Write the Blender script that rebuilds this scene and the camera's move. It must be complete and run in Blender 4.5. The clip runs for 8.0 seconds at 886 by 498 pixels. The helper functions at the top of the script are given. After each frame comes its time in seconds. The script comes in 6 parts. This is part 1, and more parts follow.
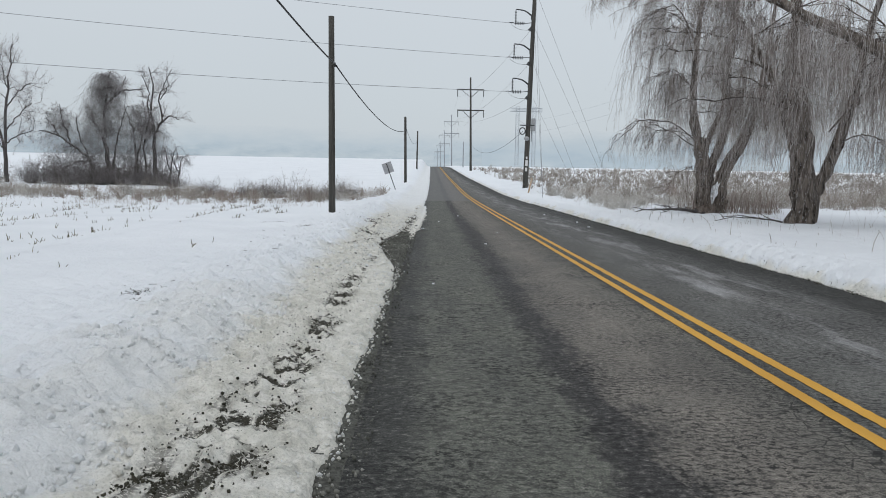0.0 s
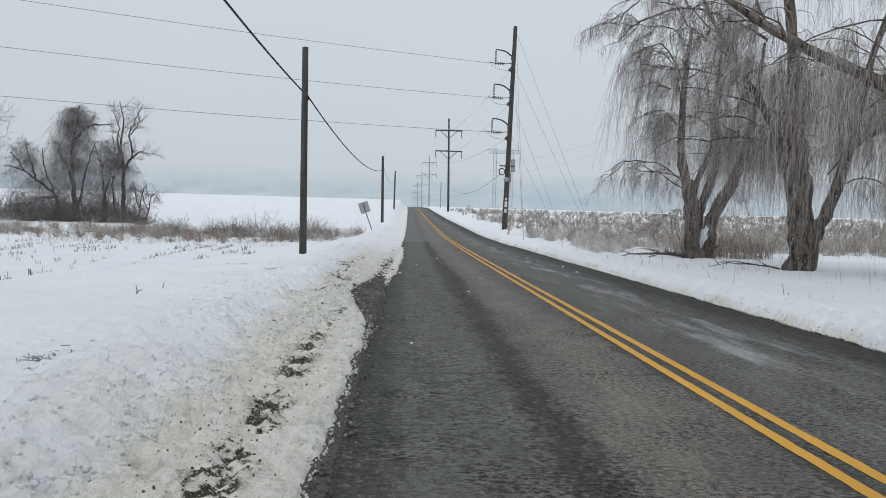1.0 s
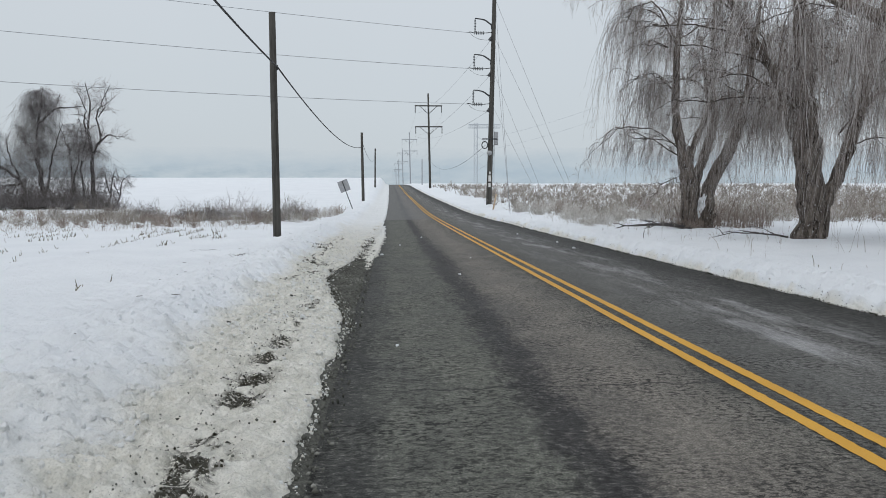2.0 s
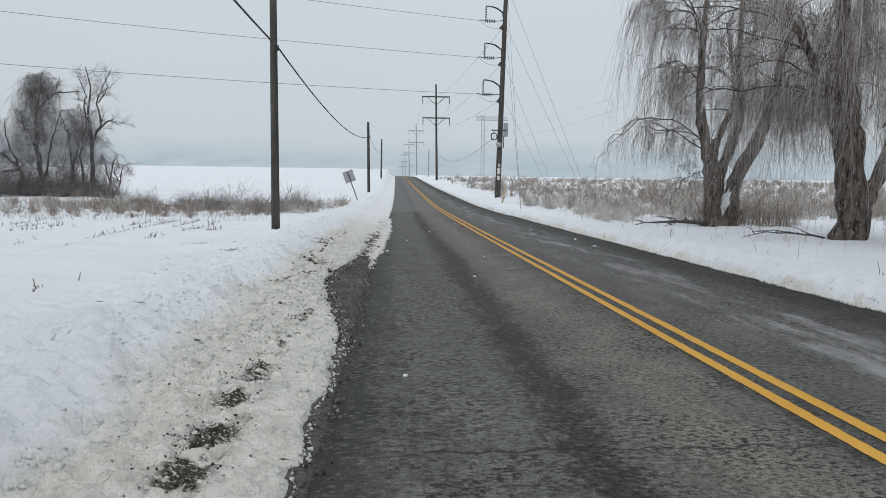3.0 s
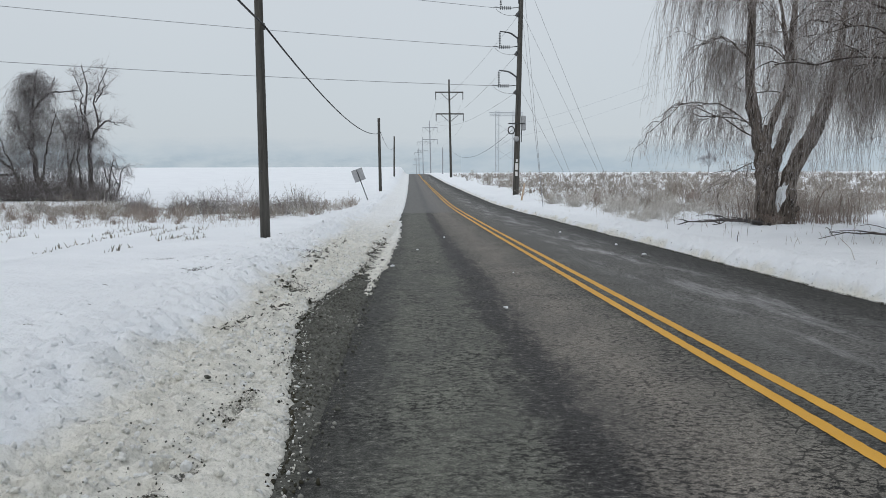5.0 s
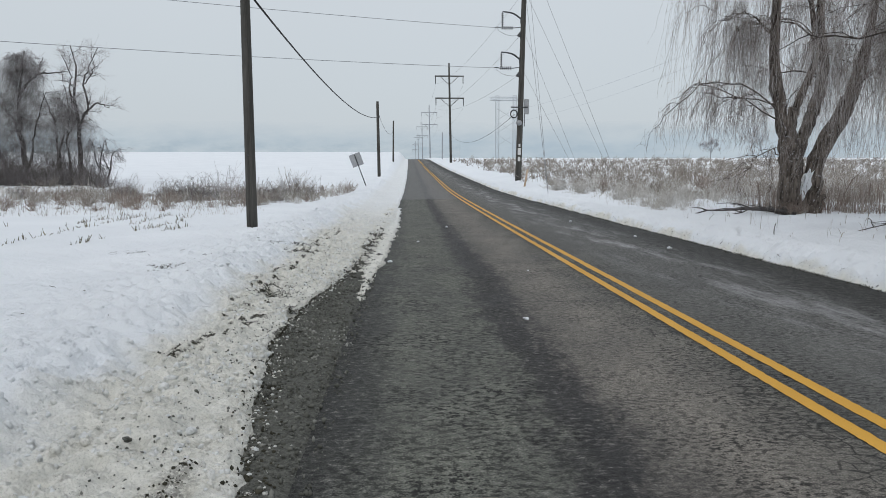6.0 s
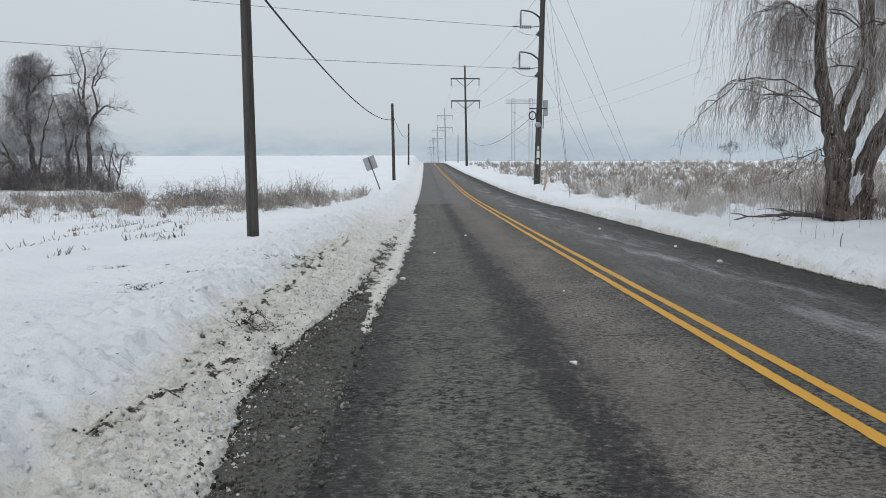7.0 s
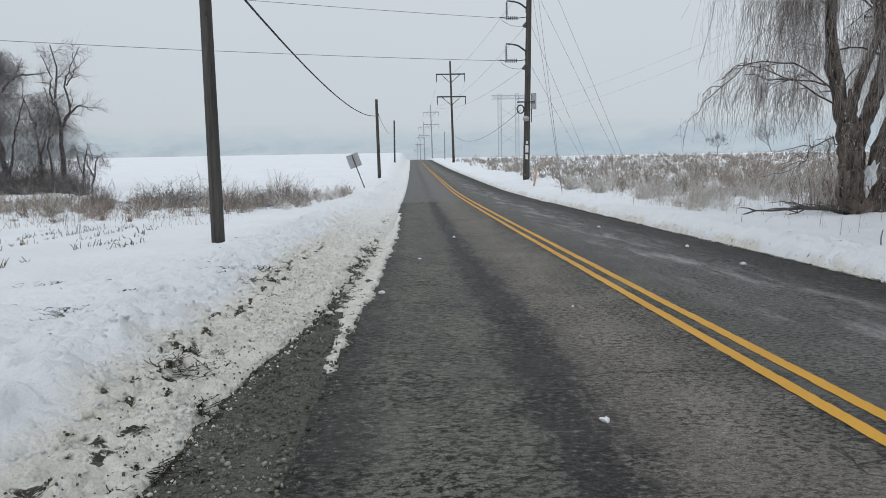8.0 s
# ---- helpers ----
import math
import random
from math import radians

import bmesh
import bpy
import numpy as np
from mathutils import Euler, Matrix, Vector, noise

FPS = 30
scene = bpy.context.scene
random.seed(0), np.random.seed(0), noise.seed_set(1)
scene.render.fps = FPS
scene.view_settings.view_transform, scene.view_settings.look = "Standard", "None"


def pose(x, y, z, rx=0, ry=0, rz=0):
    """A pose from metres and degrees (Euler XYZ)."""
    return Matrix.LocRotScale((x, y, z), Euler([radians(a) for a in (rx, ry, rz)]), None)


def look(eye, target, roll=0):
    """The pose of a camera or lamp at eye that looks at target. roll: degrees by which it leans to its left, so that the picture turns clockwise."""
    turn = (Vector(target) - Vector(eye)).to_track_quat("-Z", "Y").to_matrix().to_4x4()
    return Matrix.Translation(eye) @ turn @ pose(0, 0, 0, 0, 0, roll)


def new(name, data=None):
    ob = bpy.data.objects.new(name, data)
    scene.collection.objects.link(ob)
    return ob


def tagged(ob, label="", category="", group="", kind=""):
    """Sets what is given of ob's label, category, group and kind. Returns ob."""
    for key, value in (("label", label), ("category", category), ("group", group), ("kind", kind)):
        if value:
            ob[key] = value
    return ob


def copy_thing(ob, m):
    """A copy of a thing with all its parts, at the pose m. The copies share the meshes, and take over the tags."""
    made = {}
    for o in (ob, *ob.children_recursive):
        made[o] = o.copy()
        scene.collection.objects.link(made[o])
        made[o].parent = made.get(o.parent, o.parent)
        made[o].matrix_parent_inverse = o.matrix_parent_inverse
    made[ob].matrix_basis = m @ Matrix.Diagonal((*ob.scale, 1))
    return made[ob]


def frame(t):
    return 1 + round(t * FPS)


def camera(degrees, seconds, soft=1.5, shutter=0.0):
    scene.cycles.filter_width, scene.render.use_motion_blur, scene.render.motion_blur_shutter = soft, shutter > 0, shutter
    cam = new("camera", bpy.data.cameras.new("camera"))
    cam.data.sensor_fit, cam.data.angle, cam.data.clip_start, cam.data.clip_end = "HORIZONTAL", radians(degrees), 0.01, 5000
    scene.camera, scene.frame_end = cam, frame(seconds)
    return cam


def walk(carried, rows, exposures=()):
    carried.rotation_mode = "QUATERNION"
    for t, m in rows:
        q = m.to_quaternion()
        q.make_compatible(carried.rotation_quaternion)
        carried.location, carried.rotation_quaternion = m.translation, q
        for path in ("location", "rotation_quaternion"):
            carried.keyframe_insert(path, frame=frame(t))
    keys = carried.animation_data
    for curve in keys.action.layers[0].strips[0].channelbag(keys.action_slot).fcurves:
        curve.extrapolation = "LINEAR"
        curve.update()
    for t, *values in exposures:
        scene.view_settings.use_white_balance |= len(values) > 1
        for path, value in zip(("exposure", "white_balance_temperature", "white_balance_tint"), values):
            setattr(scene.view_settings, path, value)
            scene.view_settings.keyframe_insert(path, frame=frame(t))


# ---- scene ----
cam = camera(57.1, 8.0, soft=0.9)
METRES, EYE, TILT, LEAN, TURN = 13.761, 1.5, 0.0, 0.0, -1.4
ROWS = [
    (0.0, 0.0, 0.0, 0.0, 0.09, -5.11, -0.99),
    (0.5, -0.0004, 0.0686, -0.0005, -0.82, -2.82, -1.97),
    (1.0, -0.0037, 0.1265, -0.0003, -1.52, -2.23, -1.61),
    (1.5, -0.0031, 0.1953, -0.0028, -2.94, -3.04, 0.37),
    (3.0, -0.0084, 0.3794, -0.0042, -2.38, -4.39, -0.74),
    (3.5, -0.0025, 0.4433, -0.0042, -2.76, -4.2, 0.22),
    (4.0, -0.0049, 0.5053, -0.0019, 0.34, -3.43, 0.16),
    (4.5, 0.0002, 0.5689, -0.0021, -1.3, -3.83, 0.33),
    (6.0, -0.0043, 0.7519, -0.0023, -1.42, -5.61, 0.05),
    (6.5, -0.0041, 0.8153, -0.0025, -2.87, -5.36, 0.48),
    (7.0, -0.0065, 0.8768, -0.0024, -0.34, -5.37, 0.16),
    (7.5, -0.0068, 0.9348, -0.0026, 2.33, -5.27, 1.19),
    (8.0, -0.003, 0.9976, -0.0043, -1.25, -5.59, 1.06),
]
walk(cam, [(t, pose(0, 0, EYE, TILT, LEAN, TURN) @ pose(METRES * x, METRES * y, METRES * z, 90 + pitch, roll, yaw)) for t, x, y, z, yaw, pitch, roll in ROWS])

# ---- world and light ----
world = bpy.data.worlds.new("overcast_sky")
scene.world = world
world.use_nodes = True
wn, wl = world.node_tree.nodes, world.node_tree.links
wn.clear()
w_out = wn.new("ShaderNodeOutputWorld")
w_bg = wn.new("ShaderNodeBackground")
w_sky = wn.new("ShaderNodeTexSky")
w_sky.sky_type = "NISHITA"
w_sky.sun_disc = False
w_sky.sun_elevation, w_sky.sun_rotation = radians(32), radians(200)
w_sky.air_density, w_sky.dust_density = 1.0, 3.0
w_scale = wn.new("ShaderNodeVectorMath")
w_scale.operation = "SCALE"
w_scale.inputs[3].default_value = 0.10
w_co = wn.new("ShaderNodeTexCoord")
w_sep = wn.new("ShaderNodeSeparateXYZ")
w_ramp = wn.new("ShaderNodeValToRGB")
w_ramp.color_ramp.elements[0].position, w_ramp.color_ramp.elements[0].color = 0.0, (0.558, 0.624, 0.678, 1)
w_ramp.color_ramp.elements[1].position, w_ramp.color_ramp.elements[1].color = 1.0, (0.87, 0.905, 0.975, 1)
for at, col in ((0.05, (0.578, 0.636, 0.682, 1)), (0.18, (0.616, 0.667, 0.712, 1)), (0.36, (0.664, 0.710, 0.763, 1))):
    el = w_ramp.color_ramp.elements.new(at)
    el.color = col
w_noise = wn.new("ShaderNodeTexNoise")
w_noise.inputs["Scale"].default_value, w_noise.inputs["Detail"].default_value = 1.6, 4.0
w_map = wn.new("ShaderNodeMapRange")
w_map.inputs["To Min"].default_value, w_map.inputs["To Max"].default_value = 0.95, 1.05
w_mul = wn.new("ShaderNodeVectorMath")
w_mul.operation = "SCALE"
w_mix = wn.new("ShaderNodeMix")
w_mix.data_type = "RGBA"
w_mix.inputs["Factor"].default_value = 0.93
wl.new(w_co.outputs["Generated"], w_sep.inputs[0])
wl.new(w_sep.outputs["Z"], w_ramp.inputs["Fac"])
wl.new(w_co.outputs["Generated"], w_noise.inputs["Vector"])
wl.new(w_noise.outputs["Fac"], w_map.inputs["Value"])
wl.new(w_ramp.outputs["Color"], w_mul.inputs[0])
wl.new(w_map.outputs["Result"], w_mul.inputs[3])
wl.new(w_sky.outputs["Color"], w_scale.inputs[0])
wl.new(w_scale.outputs["Vector"], w_mix.inputs["A"])
wl.new(w_mul.outputs["Vector"], w_mix.inputs["B"])
wl.new(w_mix.outputs["Result"], w_bg.inputs["Color"])
wl.new(w_bg.outputs["Background"], w_out.inputs["Surface"])

sun = new("sun", bpy.data.lights.new("sun", "SUN"))
sun.data.energy, sun.data.angle, sun.data.color = 0.5, radians(40), (1.0, 0.96, 0.9)
sun.matrix_world = look((0, 0, 30), (6, 14, 14))

# ---- materials ----


def material(name, rough=0.8, metal=0.0, spec=0.3):
    m = bpy.data.materials.new(name)
    m.use_nodes = True
    nt = m.node_tree
    bs = nt.nodes["Principled BSDF"]
    bs.inputs["Roughness"].default_value = rough
    bs.inputs["Metallic"].default_value = metal
    bs.inputs["Specular IOR Level"].default_value = spec
    return m, nt, bs


def node(nt, kind, **values):
    n = nt.nodes.new(kind)
    for key, v in values.items():
        n.inputs[key.replace("_", " ")].default_value = v
    return n


def coords(nt, scale=(1, 1, 1), space="Object"):
    co = nt.nodes.new("ShaderNodeTexCoord")
    mp = nt.nodes.new("ShaderNodeMapping")
    mp.inputs["Scale"].default_value = scale
    nt.links.new(co.outputs[space], mp.inputs["Vector"])
    return mp.outputs["Vector"]


def grain(nt, vector, scale, detail=4.0, rough=0.6):
    n = node(nt, "ShaderNodeTexNoise", Scale=scale, Detail=detail, Roughness=rough)
    nt.links.new(vector, n.inputs["Vector"])
    return n.outputs["Fac"]


def ramp(nt, fac, stops):
    r = nt.nodes.new("ShaderNodeValToRGB")
    els = r.color_ramp.elements
    els[0].position, els[0].color = stops[0][0], (*stops[0][1], 1)
    els[1].position, els[1].color = stops[-1][0], (*stops[-1][1], 1)
    for at, col in stops[1:-1]:
        e = els.new(at)
        e.color = (*col, 1)
    nt.links.new(fac, r.inputs["Fac"])
    return r.outputs["Color"]


def level(nt, fac, a, b, lo=0.0, hi=1.0):
    mr = node(nt, "ShaderNodeMapRange", From_Min=a, From_Max=b, To_Min=lo, To_Max=hi)
    nt.links.new(fac, mr.inputs["Value"])
    return mr.outputs["Result"]


def calc(nt, op, a, b):
    n = nt.nodes.new("ShaderNodeMath")
    n.operation = op
    for k, v in enumerate((a, b)):
        if isinstance(v, (int, float)):
            n.inputs[k].default_value = v
        else:
            nt.links.new(v, n.inputs[k])
    return n.outputs[0]


def blend(nt, fac, a, b, mode="MIX"):
    n = nt.nodes.new("ShaderNodeMix")
    n.data_type, n.blend_type = "RGBA", mode
    for key, v in (("Factor", fac), ("A", a), ("B", b)):
        if isinstance(v, (int, float)):
            n.inputs[key].default_value = v
        elif isinstance(v, tuple):
            n.inputs[key].default_value = (*v, 1)
        else:
            nt.links.new(v, n.inputs[key])
    return n.outputs["Result"]


def relief(nt, bs, height, strength, distance):
    b = node(nt, "ShaderNodeBump", Strength=strength, Distance=distance)
    nt.links.new(height, b.inputs["Height"])
    nt.links.new(b.outputs["Normal"], bs.inputs["Normal"])


def attribute(nt, name):
    a = nt.nodes.new("ShaderNodeAttribute")
    a.attribute_name = name
    return a.outputs["Fac"]


def two_tone(name, a, b, scale, rough=0.8, stretch=(1, 1, 1), bump=0.4, dist=0.01, metal=0.0, fine=None):
    m, nt, bs = material(name, rough, metal)
    v = coords(nt, stretch)
    f = grain(nt, v, scale)
    g = grain(nt, v, fine or scale * 7, 3.0)
    s = calc(nt, "ADD", calc(nt, "MULTIPLY", f, 0.6), calc(nt, "MULTIPLY", g, 0.4))
    nt.links.new(ramp(nt, s, [(0.35, a), (0.65, b)]), bs.inputs["Base Color"])
    relief(nt, bs, s, bump, dist)
    return m


def snow_material():
    m, nt, bs = material("snow", 0.75, 0.0, 0.2)
    v = coords(nt)
    dirt = attribute(nt, "dirt")
    fine = grain(nt, v, 45.0, 5.0, 0.7)
    mid = grain(nt, v, 6.0, 5.0, 0.65)
    big = grain(nt, v, 0.35, 3.0)
    white = blend(nt, level(nt, big, 0.3, 0.7), (0.80, 0.836, 0.868), (0.868, 0.902, 0.930))
    grit = ramp(nt, mid, [(0.27, (0.42, 0.412, 0.35)), (0.40, (0.65, 0.64, 0.57)), (0.58, (0.80, 0.79, 0.728))])
    k = calc(nt, "MULTIPLY", dirt, level(nt, mid, 0.25, 0.6, 0.75, 1.15))
    k = calc(nt, "MINIMUM", k, 1.0)
    base = blend(nt, k, white, grit)
    speck = node(nt, "ShaderNodeTexVoronoi", Scale=64.0, Randomness=1.0)
    nt.links.new(v, speck.inputs["Vector"])
    near = level(nt, speck.outputs["Distance"], 0.10, 0.20, 1.0, 0.0)
    lots = level(nt, grain(nt, v, 3.1, 3.0), 0.50, 0.70)
    sp = calc(nt, "MULTIPLY", calc(nt, "MULTIPLY", near, lots), calc(nt, "MINIMUM", calc(nt, "MULTIPLY", dirt, 1.3), 1.0))
    base = blend(nt, sp, base, (0.07, 0.06, 0.05))
    soil = calc(nt, "MULTIPLY", level(nt, dirt, 1.0, 1.35), level(nt, calc(nt, "ADD", fine, calc(nt, "MULTIPLY", dirt, 0.10)), 0.54, 0.62))
    base = blend(nt, soil, base, ramp(nt, fine, [(0.40, (0.028, 0.027, 0.020)), (0.75, (0.10, 0.096, 0.075))]))
    # shade of the fine pits put into the colour, strongest on dirty snow
    pore_shade = ramp(nt, grain(nt, v, 75.0, 4.0, 0.75), [(0.33, (0.62, 0.62, 0.60)), (0.47, (1.0, 1.0, 1.0)), (0.62, (1.08, 1.08, 1.08))])
    base = blend(nt, calc(nt, "ADD", calc(nt, "MULTIPLY", calc(nt, "MINIMUM", dirt, 1.0), 0.65), 0.15), base, blend(nt, 1.0, base, pore_shade, "MULTIPLY"))
    nt.links.new(base, bs.inputs["Base Color"])
    cell = node(nt, "ShaderNodeTexVoronoi", Scale=15.0, Randomness=1.0)
    nt.links.new(v, cell.inputs["Vector"])
    lumps = calc(nt, "MULTIPLY", calc(nt, "SUBTRACT", 1.0, cell.outputs["Distance"]), calc(nt, "ADD", calc(nt, "MULTIPLY", calc(nt, "MINIMUM", dirt, 1.0), 0.35), 0.12))
    hgt = calc(nt, "ADD", calc(nt, "ADD", calc(nt, "MULTIPLY", mid, 0.7), lumps), calc(nt, "MULTIPLY", fine, 0.24))
    relief(nt, bs, hgt, 0.9, 0.10)
    return m


def asphalt_material():
    m, nt, bs = material("worn_asphalt", 0.78, 0.0, 0.2)
    v = coords(nt)
    lat = attribute(nt, "lat")
    streak_v = coords(nt, (1.0, 0.10, 1.0))
    streak = grain(nt, streak_v, 1.6, 4.0, 0.6)
    patch = grain(nt, coords(nt, (1.0, 0.5, 1.0)), 1.1, 5.0, 0.7)
    speck = grain(nt, v, 95.0, 3.0, 0.75)
    mott = grain(nt, coords(nt, (0.75, 1.0, 1.0)), 26.0, 6.0, 0.74)
    wob = calc(nt, "ADD", lat, calc(nt, "MULTIPLY", calc(nt, "SUBTRACT", streak, 0.5), 0.5))
    wob = calc(nt, "ADD", wob, calc(nt, "MULTIPLY", calc(nt, "SUBTRACT", grain(nt, coords(nt, (1.0, 0.45, 1.0)), 5.0, 7.0, 0.82), 0.5), 1.15))
    across = calc(nt, "DIVIDE", calc(nt, "ADD", wob, 1.0), 8.0)
    col = ramp(nt, across, [
        (0.055, (0.042, 0.043, 0.041)), (0.10, (0.058, 0.060, 0.055)), (0.14, (0.120, 0.124, 0.108)), (0.232, (0.122, 0.126, 0.109)),
        (0.252, (0.046, 0.045, 0.044)), (0.276, (0.042, 0.041, 0.041)), (0.300, (0.150, 0.140, 0.126)), (0.36, (0.192, 0.178, 0.158)), (0.435, (0.150, 0.144, 0.129)),
        (0.452, (0.060, 0.060, 0.057)), (0.475, (0.110, 0.110, 0.104)), (0.54, (0.128, 0.129, 0.123)), (0.65, (0.138, 0.138, 0.134)), (0.74, (0.088, 0.089, 0.087)),
        (0.80, (0.046, 0.047, 0.045)), (0.88, (0.036, 0.037, 0.035))])
    col = blend(nt, 1.0, col, ramp(nt, patch, [(0.3, (0.58, 0.58, 0.58)), (0.7, (1.29, 1.29, 1.27))]), "MULTIPLY")
    # dark gaps between the stones of the surface
    gaps = calc(nt, "MULTIPLY", level(nt, mott, 0.505, 0.545), level(nt, grain(nt, v, 0.9, 5.0, 0.75), 0.36, 0.60, 0.30, 1.0))
    col = blend(nt, gaps, col, (0.011, 0.011, 0.010))
    col = blend(nt, level(nt, mott, 0.43, 0.37, 0.0, 0.45), col, (0.27, 0.262, 0.242))
    # dried salt in streaks
    salt = calc(nt, "MULTIPLY", level(nt, grain(nt, coords(nt, (1.6, 0.22, 1.0)), 1.3, 6.0, 0.72), 0.50, 0.66),
                calc(nt, "MULTIPLY", level(nt, lat, 3.3, 3.9), level(nt, lat, 5.3, 4.6)))
    col = blend(nt, calc(nt, "MULTIPLY", salt, 0.55), col, (0.42, 0.425, 0.43))
    col = blend(nt, 1.0, col, ramp(nt, speck, [(0.32, (0.38, 0.38, 0.38)), (0.5, (1.0, 1.0, 1.0)), (0.70, (2.0, 1.96, 1.88))]), "MULTIPLY")
    # the older, paler surface past the resurfacing joint
    sep = nt.nodes.new("ShaderNodeSeparateXYZ")
    co = nt.nodes.new("ShaderNodeTexCoord")
    nt.links.new(co.outputs["Object"], sep.inputs[0])
    old = calc(nt, "MULTIPLY", level(nt, sep.outputs["Y"], 50.0, 50.5), level(nt, lat, 2.6, 2.5))
    col = blend(nt, calc(nt, "MULTIPLY", old, 0.6), col, (0.150, 0.151, 0.150))
    # cracks
    for at, left, right in ((19.25, -0.4, 2.3), (9.6, 0.0, 2.4)):
        bend = calc(nt, "ADD", sep.outputs["Y"], calc(nt, "MULTIPLY", calc(nt, "SUBTRACT", grain(nt, v, 2.5, 4.0), 0.5), 0.35))
        line = level(nt, calc(nt, "ABSOLUTE", calc(nt, "SUBTRACT", bend, at), 0.0), 0.006, 0.018, 1.0, 0.0)
        span = calc(nt, "MULTIPLY", level(nt, lat, left, left + 0.1), level(nt, lat, right + 0.1, right))
        col = blend(nt, calc(nt, "MULTIPLY", calc(nt, "MULTIPLY", line, span), 0.85), col, (0.015, 0.015, 0.015))
    # a net of fine cracks beside the centre line
    net = node(nt, "ShaderNodeTexVoronoi", Scale=7.5, Randomness=1.0)
    net.feature = "DISTANCE_TO_EDGE"
    nt.links.new(v, net.inputs["Vector"])
    band = calc(nt, "MULTIPLY", level(nt, wob, 2.10, 2.30), level(nt, lat, 2.60, 2.56))
    some = level(nt, grain(nt, coords(nt, (1, 0.4, 1)), 0.9, 3.0), 0.46, 0.56)
    crack = calc(nt, "MULTIPLY", level(nt, net.outputs["Distance"], 0.015, 0.05, 1.0, 0.0), calc(nt, "MULTIPLY", band, some))
    col = blend(nt, calc(nt, "MULTIPLY", crack, 0.85), col, (0.012, 0.012, 0.011))
    nt.links.new(col, bs.inputs["Base Color"])
    nt.links.new(level(nt, patch, 0.3, 0.7, 0.6, 0.85), bs.inputs["Roughness"])
    hgt = calc(nt, "ADD", speck, calc(nt, "MULTIPLY", mott, -0.6))
    relief(nt, bs, hgt, 0.6, 0.012)
    return m


def stalk_material(name, stops, rough=0.9):
    m, nt, bs = material(name, rough, 0.0, 0.1)
    geo = nt.nodes.new("ShaderNodeNewGeometry")
    f = grain(nt, coords(nt), 0.9, 5.0, 0.7)
    s = calc(nt, "ADD", calc(nt, "MULTIPLY", geo.outputs["Random Per Island"], 0.5), calc(nt, "MULTIPLY", level(nt, f, 0.32, 0.68), 0.5))
    nt.links.new(ramp(nt, s, stops), bs.inputs["Base Color"])
    return m


def paint_material():
    m, nt, bs = material("worn_yellow_paint", 0.65)
    v = coords(nt)
    wear = grain(nt, v, 48.0, 5.0, 0.8)
    big = grain(nt, coords(nt, (1, 0.3, 1)), 2.0, 4.0)
    col = ramp(nt, big, [(0.3, (0.54, 0.285, 0.035)), (0.7, (0.68, 0.375, 0.052))])
    k = level(nt, calc(nt, "ADD", calc(nt, "MULTIPLY", wear, 0.75), calc(nt, "MULTIPLY", big, 0.25)), 0.59, 0.70)
    nt.links.new(blend(nt, k, col, (0.12, 0.10, 0.07)), bs.inputs["Base Color"])
    relief(nt, bs, wear, 0.5, 0.006)
    return m


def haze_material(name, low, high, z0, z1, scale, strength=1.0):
    """Glowing sheet for the far distance; mist is painted in its colour, thinning upward."""
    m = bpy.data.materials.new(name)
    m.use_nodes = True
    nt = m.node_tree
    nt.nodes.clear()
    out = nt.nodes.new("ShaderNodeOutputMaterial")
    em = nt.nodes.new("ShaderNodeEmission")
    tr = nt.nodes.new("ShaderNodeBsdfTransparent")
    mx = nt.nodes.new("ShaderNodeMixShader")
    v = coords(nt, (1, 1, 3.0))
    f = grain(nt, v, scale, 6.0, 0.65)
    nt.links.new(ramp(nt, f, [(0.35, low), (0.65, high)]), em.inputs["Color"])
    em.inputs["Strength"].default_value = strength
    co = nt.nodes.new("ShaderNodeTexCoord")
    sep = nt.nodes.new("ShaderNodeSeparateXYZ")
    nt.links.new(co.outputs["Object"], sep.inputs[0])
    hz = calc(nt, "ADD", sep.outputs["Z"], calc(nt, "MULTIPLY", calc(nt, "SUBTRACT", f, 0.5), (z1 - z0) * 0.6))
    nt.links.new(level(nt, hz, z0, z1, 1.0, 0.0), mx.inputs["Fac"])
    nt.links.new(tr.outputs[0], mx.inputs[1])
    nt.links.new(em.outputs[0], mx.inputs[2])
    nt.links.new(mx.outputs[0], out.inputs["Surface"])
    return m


def bark_material(name, a, b_, stretch):
    """Furrowed bark with flecks of snow caught in it."""
    m, nt, bs = material(name, 0.95, 0.0, 0.1)
    v = coords(nt, (1, 1, stretch))
    f = grain(nt, v, 9.0, 6.0, 0.7)
    fleck = level(nt, grain(nt, coords(nt, (1, 1, 0.6)), 16.0, 4.0, 0.7), 0.62, 0.66)
    nt.links.new(blend(nt, fleck, ramp(nt, f, [(0.36, a), (0.62, b_)]), (0.55, 0.55, 0.57)), bs.inputs["Base Color"])
    relief(nt, bs, f, 1.0, 0.09)
    return m


SNOW = snow_material()
ASPHALT = asphalt_material()
YELLOW = paint_material()
GRAVEL = two_tone("wet_gravel", (0.030, 0.031, 0.026), (0.145, 0.147, 0.128), 34.0, 0.85, bump=1.0, dist=0.03, fine=80.0)
POLE_WOOD = two_tone("weathered_pole_wood", (0.032, 0.031, 0.028), (0.098, 0.094, 0.085), 9.0, 0.85, (1, 1, 0.06), 0.6, 0.01)
# grey wood for far things, with distance haze put into its base colour
HAZED_WOOD = two_tone("haze_paled_grey_wood", (0.28, 0.30, 0.32), (0.38, 0.40, 0.43), 3.0, 0.9, (1, 1, 0.1))
